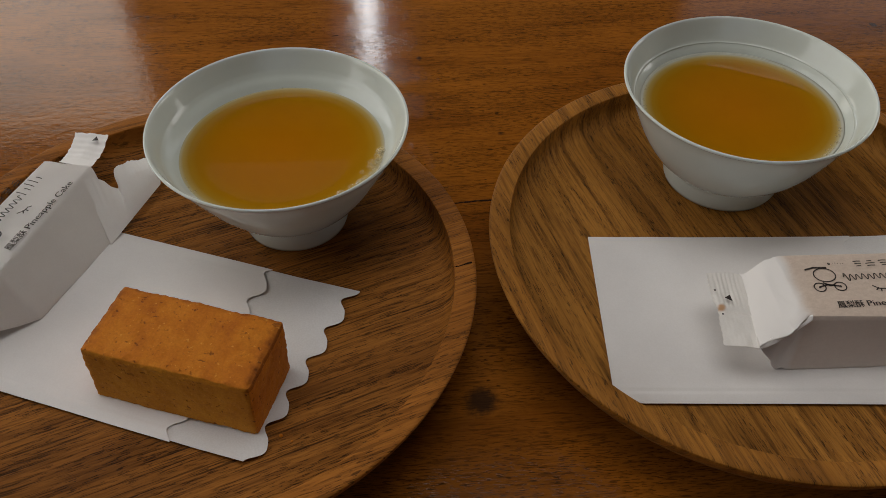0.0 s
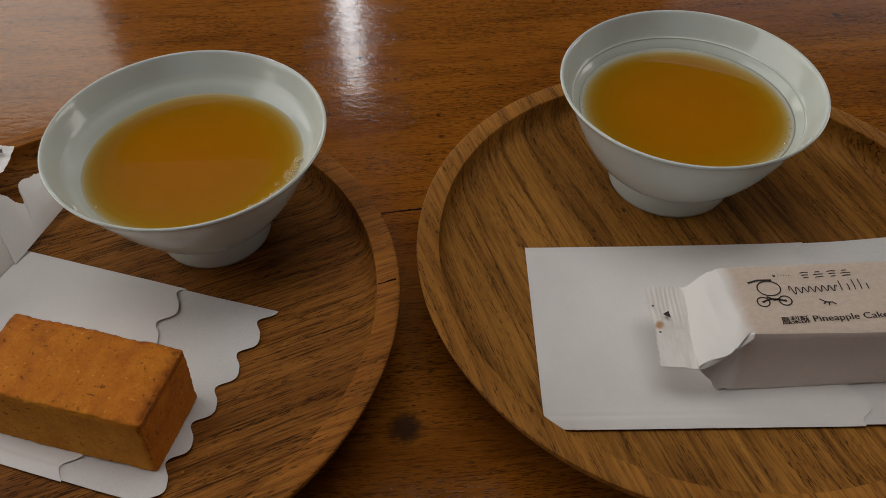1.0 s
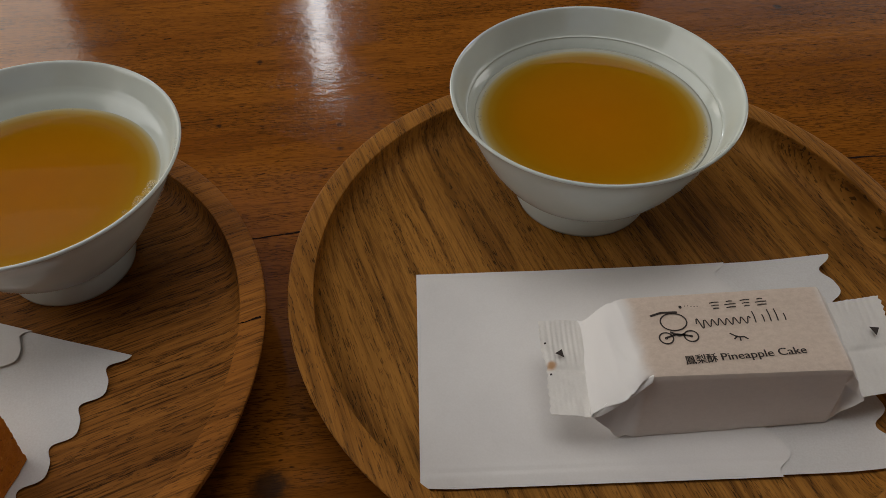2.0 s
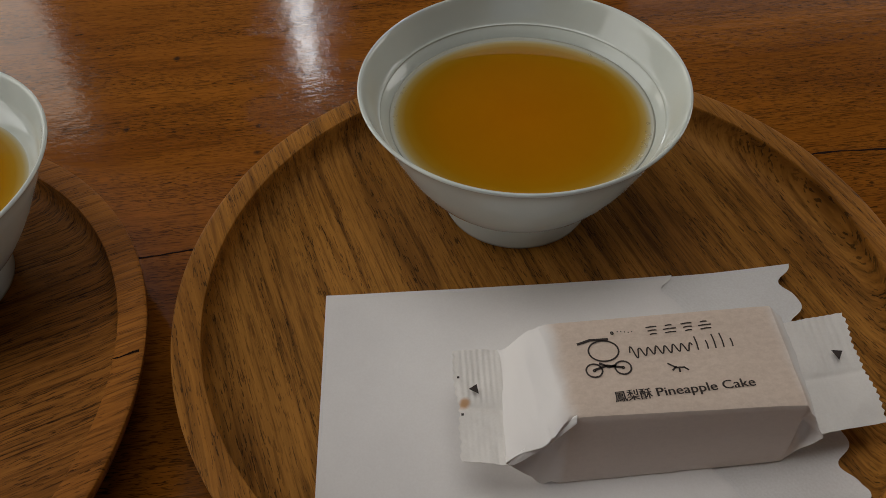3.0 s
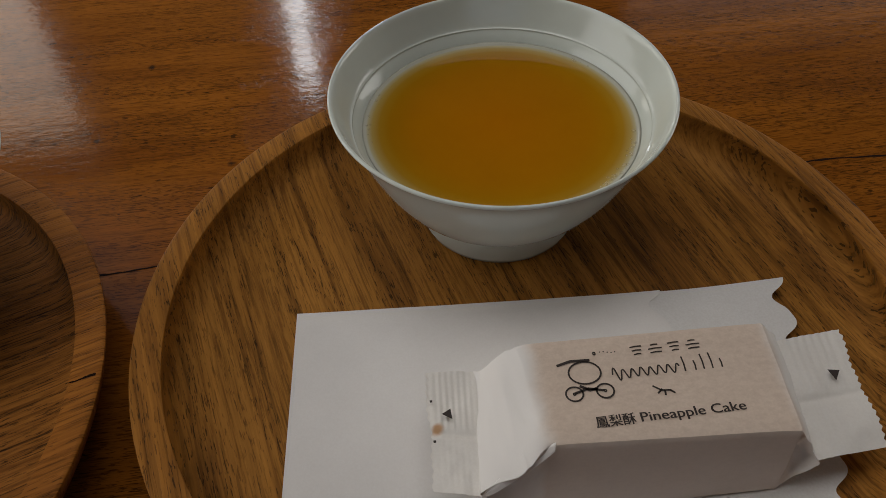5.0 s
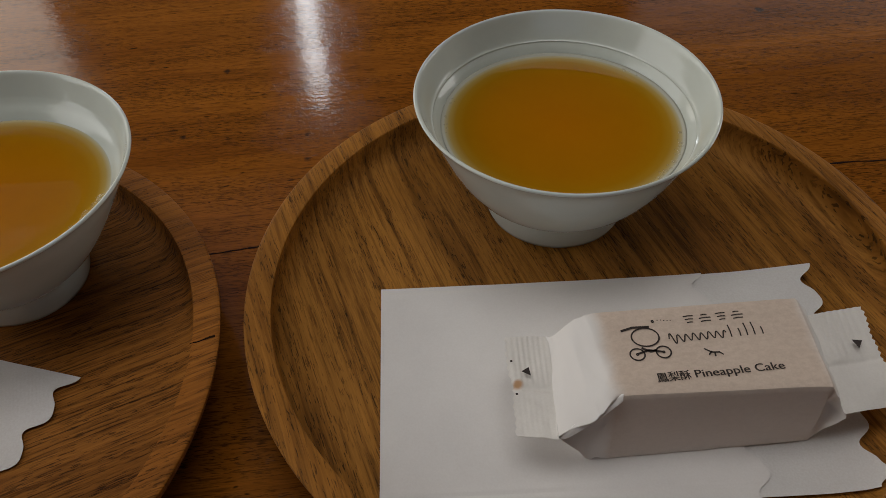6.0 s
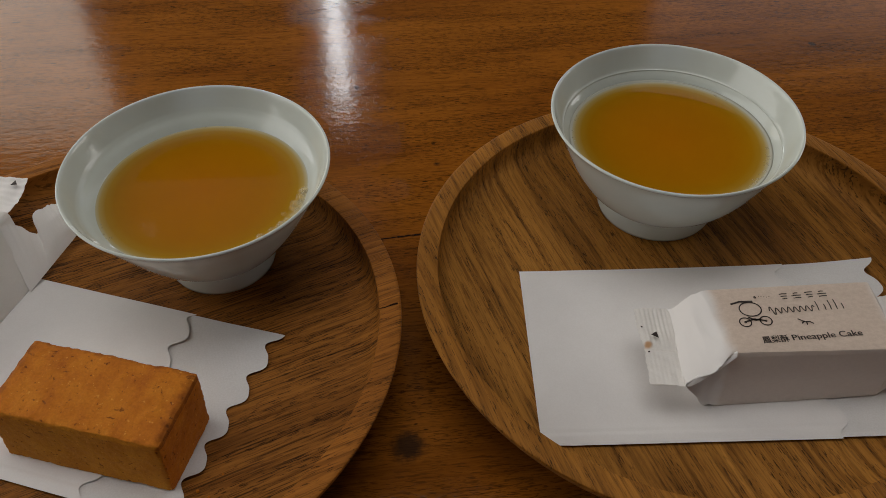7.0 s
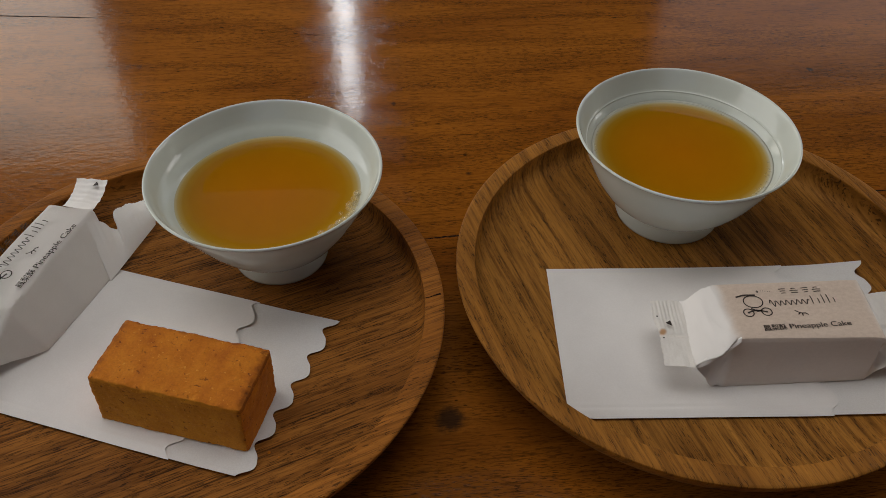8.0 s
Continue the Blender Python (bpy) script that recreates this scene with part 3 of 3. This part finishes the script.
def scallop(v, phase):
    """The cut end of a bag at v across it: rounded teeth with tight notches between."""
    c = math.cos(2 * math.pi * (BAG_W - v) / 0.0160 + phase)
    return 0.0025 * (c + 0.22 * math.cos(2 * c) + 0.12 * math.sin(2 * math.pi * (BAG_W - v) / 0.0080 + 2 * phase))


def paper_bag(x, y, turn, long, short, slope, phase, label, seed, curl=0.0):
    """A flat paper bag: the under leaf reaches further than the upper one, both cut in waves."""
    root = tagged(new("paper_bag"), label, "paper bag", "paper bags on the trays")
    m = pose(x, y, 0, 0, 0, turn)
    root.matrix_world = pose(x, y, FLOOR_Z, 0, 0, turn)
    vs = linspace(0, BAG_W, 121)

    def leaf(name, material, end, lift, slant, ph, open_edge, label):
        def place(u, v):
            if lift == 0:                                     # the under leaf lies just inside the upper one's folds
                v = 0.0006 + v * (BAG_W - 0.0012) / BAG_W
            cut = scallop(v, ph) + slant * v / BAG_W
            px = (0.0008 if lift == 0 else 0) + u * end + cut * min(1, max(0, (u - 0.8) / 0.2))
            p = m @ Vector((px, v, 0))
            ripple = 0.00016 * (1 + noise.noise((px * 45 + seed, v * 45, lift * 900)))
            edge = 0.0009 * max(0, (u - 0.85) / 0.15) * (1 + noise.noise((v * 70, seed, 3))) * open_edge
            fold = min(1.0, v / 0.004, (BAG_W - v) / 0.004, px / 0.004 + 0.05)
            crease = (lift > 0) * 0.0003 * math.exp(-((v - 0.0055) / 0.0008) ** 2)
            return Vector((px, v, max(tray_height(p.x, p.y) - 0.012, 0) + 0.0002 + lift * fold + ripple + edge - crease + 0.0009 * math.exp(-(v / 0.006) ** 2) + curl * (px / long) ** 4 * (v / BAG_W) ** 2))
        return part(name, sheet(linspace(0, 1, 71), vs, place, 0.00014), material, root, label, sharp=40)
    leaf("under_leaf", LEAF_PAPER, long, 0.0, slope, 0.0, 1.0, "longer white leaf with a scalloped edge")
    leaf("upper_leaf", BAG_PAPER, short, 0.0007, 0.0, phase, 0.12, "shorter white leaf with a wavy edge")
    return root


paper_bag(-0.1751, 0.1452, -19.5, 0.1332, 0.1012, 0.0053, 1.77, "white flat paper bag with scalloped end under the unwrapped cake", 3)
paper_bag(0.0853, 0.1218, -2.2, 0.1490, 0.1148, 0.0038, 0.5, "white flat paper bag with scalloped end under the sealed cake", 9, 0.0034)


# ---- the bare cake ----
def pastry_bar():
    bm = bmesh.new()
    L, W, Hh = 0.0655, 0.0308, 0.0264
    box(bm, -L / 2, L / 2, -W / 2, W / 2, 0, Hh)
    bmesh.ops.bevel(bm, geom=list(bm.edges), offset=0.0013, segments=3, affect="EDGES", profile=0.6)
    for axis, half, count in ((0, L / 2, 80), (1, W / 2, 40), (2, Hh, 30)):
        for k in range(1, count):
            at = [0, 0, 0]
            n = [0, 0, 0]
            n[axis] = 1
            at[axis] = (-half if axis < 2 else 0) + (half * 2 if axis < 2 else half) * k / count
            bmesh.ops.bisect_plane(bm, geom=bm.verts[:] + bm.edges[:] + bm.faces[:], plane_co=at, plane_no=n, dist=1e-6)
    bm.normal_update()
    for v in bm.verts:
        p = v.co.copy()
        d = 0.00035 * noise.noise(p * 90) + 0.00024 * noise.noise(p * 380) + 0.00016 * noise.noise(p * 900)
        if sum((abs(p.x) > L / 2 - 0.0016, abs(p.y) > W / 2 - 0.0016, p.z > Hh - 0.0016)) > 1:      # crumbling edges
            d += 0.00035 * noise.noise(p * 600) - 0.0002
        sag = 0.0006 * (p.z / Hh - 0.5)                      # slightly wider at the top
        edge = max(0.0, abs(p.x) / (L / 2) - 0.93) * max(0.0, p.z / Hh - 0.8) * 0.02
        v.co += v.normal * (d - edge) + Vector((math.copysign(sag, p.x), math.copysign(sag, p.y) + 0.0022 * (p.z / Hh - 0.5), 0))
        v.co.z = max(v.co.z, 0.0)
    ob = part("pineapple_cake", bm, CRUST)
    ob.matrix_world = pose(-0.0737, 0.1384, FLOOR_Z + 0.0010, 0, 0, -17.3)
    return tagged(ob, "unwrapped golden-brown oblong pineapple cake on white paper", "cake")


pastry_bar()


# ---- wrappers ----
def section(corners, ease, per=6):
    """Points round a closed section through the given corners, each corner eased."""
    out = []
    for i, c in enumerate(corners):
        before, after = corners[i - 1] - c, corners[(i + 1) % len(corners)] - c
        e = min(ease, before.length * 0.3, after.length * 0.3)
        a, b = c + before.normalized() * e, c + after.normalized() * e
        out += [a, (a + b + c * 2) / 4, b]
        n = corners[(i + 1) % len(corners)]
        stop = n + (c - n).normalized() * min(ease, (n - c).length * 0.3)
        out += [b.lerp(stop, k / per) for k in range(1, per)]
    return out


def loft(rings, crumple, cap=(True, True), dent=None):
    """A skin over rings of points; crumple gives how far the paper is creased at a point."""
    bm = bmesh.new()
    rows = []
    for r in rings:
        row = []
        for p in r:
            k = crumple(p)
            soft = Vector((noise.noise(p * 110), noise.noise(p * 110 + Vector((5, 0, 0))), noise.noise(p * 110 + Vector((0, 9, 0)))))
            fold = 0.40 - abs(noise.noise(Vector((p.x * 70 + p.y * 90, p.y * 60 + p.x * 120, p.z * 90 + 4)))) * 1.7
            q = p + (soft * 0.8 + Vector((0, 0.3, 1.0)) * fold) * k
            row.append(bm.verts.new(q + Vector((0, 0, dent(p))) if dent else q))
        rows.append(row)
    n = len(rows[0])
    for a, b in zip(rows, rows[1:]):
        for k in range(n):
            bm.faces.new((a[k], a[(k + 1) % n], b[(k + 1) % n], b[k]))
    if cap[0]:
        bm.faces.new(rows[0])
    if cap[1]:
        bm.faces.new(rows[-1])
    return bm


def crimp(name, neck_a, neck_b, tip_a, tip_b, parent, material, teeth=0.0008, pitch=0.0020, ribs=0.00008, curl=0.0008, label="crimped paper end with a serrated edge"):
    """A flat crimped end between its neck (a to b) and its saw-toothed tip, ribbed across."""
    na, nb, ta, tb = (Vector(p) for p in (neck_a, neck_b, tip_a, tip_b))
    out = ((ta + tb) - (na + nb)).normalized()

    def place(u, v):
        p = na.lerp(nb, v).lerp(ta.lerp(tb, v), u)
        if u > 0.85:
            run = v * (tb - ta).length / pitch
            p += out * (u - 0.85) / 0.15 * (teeth * (1 - 2 * abs(run % 1 - 0.5)) + 0.0009 * noise.noise((v * 5, neck_a[0] * 100, 2)))
        rib = ribs * math.sin(2 * math.pi * u * 8) * min(1, u * 6) * (0.35 + 0.65 * min(1, max(0, (v - 0.45) * 6)))
        wave = curl * (noise.noise((v * 2.6, u * 1.3, neck_a[0] * 100)) * min(1, u * 3) + 0.25 * noise.noise((v * 9, u * 4, neck_a[0] * 70)))
        crease = -0.0005 * math.exp(-((v - 0.46) / 0.03) ** 2)
        return p + Vector((0, 0, rib + wave + crease))
    return part(name, sheet(linspace(0, 1, 61), linspace(0, 1, 121), place, 0.00025), material, parent, label, sharp=50)


def stroke(bm, points, wide=0.00045):
    """A flat line of ink through points."""
    pts = [Vector((a, b, 0)) for a, b in points]
    rows = []
    for i, q in enumerate(pts):
        d = (pts[min(i + 1, len(pts) - 1)] - pts[max(i - 1, 0)]).normalized()
        n = Vector((-d.y, d.x, 0)) * wide / 2
        rows.append((bm.verts.new(q - n), bm.verts.new(q + n)))
    for (a, b), (c, d) in zip(rows, rows[1:]):
        bm.faces.new((a, c, d, b))


def oval(bm, cx, cy, rx, ry, start=0, stop=360, wide=0.00045):
    """A ring of ink, or a piece of one."""
    n = max(8, abs(stop - start) // 12)
    stroke(bm, [(cx + rx * math.cos(a), cy + ry * math.sin(a)) for a in (radians(start + (stop - start) * k / n) for k in range(n + 1))], wide)


def print_marks(root, z, x, y, turn, size=1.0):
    """The printed face: readable words, and plain shapes in place of the maker's mark."""
    c, s = size * math.cos(radians(turn)), size * math.sin(radians(turn))

    def at(a, b):
        return x + a * c - b * s, y + a * s + b * c
    lettering("Pineapple Cake", 0.0038 * size, *at(0.0112, 0), z, turn, "lettering", root, width=0.0268 * size)
    lettering("鳳梨酥", 0.0036 * size, *at(0, -0.0001), z, turn, "lettering", root, width=0.0100 * size)

    def ink(name, draw, *args):
        bm = bmesh.new()
        draw(bm, *args)
        ob = part(name, bm, INK, root, smooth=False)
        ob.matrix_local = pose(x, y, z, 0, 0, turn) @ Matrix.Scale(size, 4)

    # a wavering line, upright strokes beside it, and short bars over it
    ink("printed_wave", stroke, [(0.0078 + 0.0178 * k / 90, 0.0144 + (0.0013 + 0.0007 * (k < 14)) * math.sin(k * 0.52) + 0.00012 * math.sin(k * 0.21)) for k in range(91)], 0.00042)
    for a, h in ((0.0268, 0.0046), (0.0296, 0.0030), (0.0318, 0.0048), (0.0341, 0.0049), (0.0366, 0.0028)):
        ink("printed_stroke", stroke, [(a, 0.0130), (a + 0.0002, 0.0130 + h * 0.5), (a + 0.0001, 0.0130 + h)], 0.00042)
    for k, a in enumerate((0.0160, 0.0210, 0.0262, 0.0312)):
        for r in range(3):
            w = 0.0010 + 0.0003 * ((k * 2 + r * 5) % 4)
            ink("printed_bar", stroke, [(a - w, 0.0198 + 0.0012 * r), (a, 0.0200 + 0.0012 * r), (a + w, 0.0199 + 0.0012 * r)], 0.00040)
    for a, b, p, q in ((0.0170, 0.0098, 0.0190, 0.0082), (0.0190, 0.0082, 0.0214, 0.0080), (0.0178, 0.0074, 0.0192, 0.0086), (0.0210, 0.0082, 0.0222, 0.0070), (0.0198, 0.0080, 0.0196, 0.0066)):
        ink("printed_stroke", stroke, [(a, b), (p, q)], 0.00050)
    for k in range(6):
        big = k == 0
        ink("printed_dot", oval, 0.0046 + 0.0010 * k + 0.0006 * (not big), 0.0216 + 0.0003 * math.sin(k * 1.1), 0.0003 if big else 0.0001, 0.0004 if big else 0.0001, 0, 360, 0.0004 if big else 0.00018)
    # plain rings, and a few bars between them
    for cx in (-0.0032, 0.0048):
        ink("printed_ring", oval, cx, 0.0100, 0.0022, 0.0021, 0, 360, 0.0005)
        ink("printed_dot", oval, cx, 0.0100, 0.0003, 0.0003, 0, 360, 0.0004)
    ink("printed_ring", oval, 0.0008, 0.0160, 0.0042, 0.0034, 0, 360, 0.0005)
    for line, w in (([(-0.0030, 0.0102), (0.0006, 0.0112), (0.0046, 0.0101)], 0.0007), ([(-0.0014, 0.0122), (0.0010, 0.0106), (0.0030, 0.0110)], 0.0008), ([(-0.0060, 0.0190), (-0.0022, 0.0200), (0.0030, 0.0197)], 0.0008)):
        ink("printed_bar", stroke, line, w)


def arrow(root, x, y, z, turn, size):
    bm = bmesh.new()
    bm.faces.new([bm.verts.new((size * math.cos(a), size * math.sin(a), 0)) for a in (0, 2.25, 4.03)])
    ob = part("printed_triangle", bm, INK, root, "small dark triangle", smooth=False)
    ob.matrix_local = pose(x, y, z, 0, 0, turn)


def sealed_cake():
    root = tagged(new("wrapped_cake"), "pineapple cake sealed in printed cream paper with crimped ends", "cake")
    root.matrix_world = pose(0.1840, 0.1540, FLOOR_Z + 0.0008, 0, 0, 0.0)
    hh = 0.0272

    def block(foot_s, foot_y, top_s, top_y, z0, z1, tuck, ease):
        """A section: foot and top each with front and back along (s) and across (y); tuck: how far its sides fold inwards."""
        corner = [Vector((foot_s[0], foot_y[0], z0)), Vector((foot_s[1], foot_y[1], z0)), None, Vector((top_s[1], top_y[1], z1)), Vector((top_s[0], top_y[0], z1)), None]
        corner[2] = corner[1].lerp(corner[3], 0.5) - Vector((0, tuck, 0))
        corner[5] = corner[0].lerp(corner[4], 0.55) + Vector((0, tuck, 0))
        return section(corner, ease)

    def mix(a, b, e):
        return tuple(p + (q - p) * e for p, q in zip(a, b))
    rings = []
    for i in range(27):                                       # the gathered end opens from its flat neck to the full block
        e = i / 26
        swell = math.sin(math.pi * e)
        rings.append(block(mix((-0.0452, -0.0432), (-0.0340, -0.0335), e), mix((-0.0209, 0.0150), (-0.0196, 0.0190), e), mix((-0.0452, -0.0432), (-0.0282, -0.0318), e), (-0.0209 + 0.0067 * e - 0.0022 * math.exp(-((e - 0.62) / 0.26) ** 2), 0.0150 + 0.0018 * e),
                           0.0166 * (1 - e), 0.0178 + (hh - 0.0182) * e + 0.0008 * swell * e, 0.0075 * swell ** 0.8 * (1 - 0.4 * e), 0.0006 + 0.0007 * e ** 3))
    n = 70
    for i in range(1, n):
        e = i / n
        rings.append(block(mix((-0.0340, -0.0335), (0.0340, 0.0350), e), mix((-0.0196, 0.0190), (-0.0190, 0.0190), e), mix((-0.0282, -0.0318), (0.0345, 0.0360), e), mix((-0.0142, 0.0168), (-0.0166, 0.0168), e),
                           0.0, hh - 0.0004 * max(0, 1 - e * 14) - 0.0004 * max(0, 1 - (1 - e) * 14), 0.0, 0.0013))
    for i in range(23):
        e = i / 22
        swell = math.sin(math.pi * e)
        rings.append(block(mix((0.0340, 0.0350), (0.0424, 0.0452), e), mix((-0.0190, 0.0190), (-0.0180, 0.0192), e), mix((0.0345, 0.0360), (0.0424, 0.0452), e), mix((-0.0166, 0.0168), (-0.0180, 0.0192), e),
                           0.0122 * e, hh - 0.0004 - (hh - 0.0138) * e + 0.0008 * swell, 0.0055 * swell, 0.0012 - 0.0006 * e))

    def crumple(p):
        k = max(0, min(1, (-0.0275 - p.x) / 0.006), min(1, (p.x - 0.034) / 0.005))
        side = 0.00025 * (p.y < -0.0165)
        return 0.00005 + side + 0.0014 * k
    def dent(p):
        """Sharp creases that run over the gathered end, and a few soft ones down the front."""
        z = 0.0
        for ax, ay, bx, by, deep in ((-0.0290, -0.0120, -0.0440, -0.0020, 0.0012), (-0.0300, -0.0060, -0.0440, 0.0060, -0.0010), (-0.0310, 0.0140, -0.0435, 0.0020, 0.0008), (0.0375, -0.0120, 0.0440, 0.0, 0.0008)):
            d, e = Vector((bx - ax, by - ay)), Vector((p.x - ax, p.y - ay))
            t = max(0.0, min(1.0, e.dot(d) / d.dot(d)))
            off = (e - d * t).length
            z += deep * max(0.0, 1 - off / 0.0034) * math.sin(math.pi * (0.12 + 0.76 * t)) * (p.z > 0.015)
        return z
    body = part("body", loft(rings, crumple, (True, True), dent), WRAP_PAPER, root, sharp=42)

    def pinch(u, v):
        """The ear of paper where the end is folded in at the front."""
        p = Vector((-0.0262, -0.0136, 0.0270)).lerp(Vector((-0.0450, -0.0207, 0.0174)), u)
        w = 0.0042 * math.sin(math.pi * min(1.0, 0.10 + u * 0.9)) ** 0.7
        return p + Vector((0.0, 0.0022, -0.0004)) * math.sin(math.pi * u) + Vector((-0.20, -0.80, 0.10 - 0.75 * v)) * w * v + Vector((0, 0, 0.0005)) * noise.noise((u * 4, v * 2, 3))
    part("pinched_fold", sheet(linspace(0, 1, 31), linspace(0, 1, 9), pinch, 0.0002), EMPTY_PAPER, body, "white pinched fold of paper", sharp=50)
    end = crimp("crimped_end", (-0.0445, -0.0209, 0.0170), (-0.0425, 0.0150, 0.0182), (-0.0566, -0.0170, 0.0148), (-0.0558, 0.0160, 0.0186), root, TAB_PAPER, 0.0006, 0.0026, 0.00007, 0.0012)
    other = crimp("crimped_end", (0.0420, -0.0180, 0.0130), (0.0446, 0.0192, 0.0134), (0.0620, -0.0155, 0.0118), (0.0630, 0.0208, 0.0140), root, TAB_PAPER, 0.0008, 0.0022, 0.00012, 0.0012)
    print_marks(body, hh + 0.00018, -0.0155, -0.0105, 1.5)
    arrow(end, -0.0512, 0.0018, 0.0194, -60, 0.0018)
    for dy in (0.0062, -0.0058):
        bm = bmesh.new()
        box(bm, -0.0558, -0.0551, dy, dy + 0.0007, 0.0188, 0.01884)
        part("printed_tick", bm, INK, end, "tiny dark print mark", smooth=False)
    arrow(other, 0.0560, 0.0060, 0.0146, -100, 0.0021)
    return root


sealed_cake()


def empty_wrapper():
    root = tagged(new("empty_wrapper"), "empty opened white paper wrapper lying beside the bare cake", "wrapper")
    root.matrix_world = pose(-0.1522, 0.2060, FLOOR_Z + 0.0010, 0, 0, 71.0)
    hh = 0.0245
    # x runs along the wrapper to its torn end; its long sloping side is at minus y

    def skin(s, foot_r, top_r, top_l, foot_l, z0, z1, lag):
        corner = [Vector((s - lag, foot_r, z0)), Vector((s, foot_l, z0)), Vector((s, top_l, z1 - 0.0028)), Vector((s, top_r, z1))]
        return section(corner, 0.0016, 8)
    rings = []
    for i in range(20):                                       # the closed end narrows to its crimp
        e = i / 19
        r = e ** 1.1
        rings.append(skin(-0.0520 + 0.0210 * e, -0.0080 - 0.0146 * r, -0.0075 - 0.0043 * r, 0.0090 + 0.0060 * r, 0.0100 + 0.0080 * r, 0.0060 * (1 - r), 0.0070 + (hh - 0.0070) * r, 0))
    for i in range(1, 56):
        e = i / 55
        rings.append(skin(-0.0310 + 0.0660 * e, -0.0226 - 0.0038 * e, -0.0118 + 0.0011 * e, 0.0150, 0.0180, 0, hh + 0.0006 * math.sin(e * 3), 0.0110 * max(0, (e - 0.7) / 0.3)))

    def crumple(p):
        k = max(0, min(1, (-0.034 - p.x) / 0.006), min(1, (p.x - 0.031) / 0.004))
        return 0.00012 + 0.00022 * (p.y < -0.0155) + 0.0007 * k
    bm = loft(rings, crumple, (True, False))
    bmesh.ops.solidify(bm, geom=list(bm.faces), thickness=0.0002)
    body = part("body", bm, EMPTY_PAPER, root, sharp=40)
    crimp("crimped_end", (-0.0515, -0.0092, 0.0066), (-0.0515, 0.0095, 0.0066), (-0.0650, -0.0110, 0.0050), (-0.0650, 0.0110, 0.0050), root, EMPTY_PAPER)

    def tab(u, v):
        root_line = Vector((0.0345, 0.0060, hh - 0.0008)).lerp(Vector((0.0345, -0.0098, hh - 0.0004)), v)
        tip = Vector((0.0560, 0.0125, 0.0222)).lerp(Vector((0.0585, -0.0035, 0.0226)), v)
        p = root_line.lerp(tip, u)
        rib = 0.00016 * math.sin(u * 40) * (u > 0.25)
        ragged = 0.0008 * noise.noise((v * 7, 2, 4)) * max(0, u - 0.8) / 0.2
        return p + Vector((ragged, 0.0006 * noise.noise((u * 5, v * 2, 7)) * (1 if v in (0, 1) else 0), -0.0022 * math.sin(u * math.pi) + rib + 0.0006 * noise.noise((u * 3, v * 3, 1))))
    torn = part("torn_end", sheet(linspace(0, 1, 41), linspace(0, 1, 25), tab), EMPTY_PAPER, root, "torn crimped strip still attached", sharp=50)
    arrow(torn, 0.0535, -0.0004, 0.0234, 20, 0.0019)

    def flap(u, v):
        """The sloping side runs on past the body's end and is torn along its top."""
        foot = Vector((0.0140, -0.0256, 0.0004)).lerp(Vector((0.0520, -0.0292, 0.0045)), u)
        reach = Vector((0.0270, -0.0112, 0.0236)).lerp(Vector((0.0600, -0.0228, 0.0128)), u)
        dip = 0.0085 * math.exp(-((u - 0.30) / 0.09) ** 2) - 0.0012 * math.exp(-((u - 0.65) / 0.2) ** 2)
        top = reach - Vector((0.0, dip * 0.5, dip))
        top += Vector((0.0003, 0.0, 0.0005)) * (noise.noise((u * 9, 1, 2)) + noise.noise((u * 30, 1, 2))) * min(1, u * 4)
        p = foot.lerp(top, v) - Vector((0, 0.0003, 0))
        p += Vector((0.0002, -0.0014, 0.0006)) * math.sin(v * math.pi) * u
        return p + Vector((0.0, -0.0004, 0.0004)) * noise.noise((u * 5, v * 4, 8)) * u + Vector((0.0, 0.0024, -0.0004)) * max(0, v - 0.72) / 0.28 * u
    part("torn_flap", sheet(linspace(0, 1, 61), linspace(0, 1, 31), flap), EMPTY_PAPER, root, "torn side flap curling outwards", sharp=50)
    print_marks(body, hh + 0.0010, -0.0195, -0.0092, -1.0, 1.1)
    return root


empty_wrapper()


# ---- crumbs ----
def crumb(x, y, size, seed):
    bm = bmesh.new()
    bmesh.ops.create_icosphere(bm, subdivisions=2, radius=size)
    for v in bm.verts:
        v.co *= 1 + 0.45 * noise.noise(v.co * 900 + Vector((seed, 0, 0)))
        v.co.z *= 0.7
    low = min(v.co.z for v in bm.verts)
    for v in bm.verts:
        v.co.z -= low
    ob = part("crumb", bm, CRUST)
    ob.matrix_world = pose(x, y, FLOOR_Z)
    return tagged(ob, "tiny golden pastry crumb lying on the tray", "crumb", "crumbs beside the cake")


for k, (x, y, size) in enumerate(((-0.0392, 0.1128, 0.0007), (-0.0348, 0.1105, 0.0005), (-0.0310, 0.1190, 0.0004))):
    crumb(x, y, size, k)
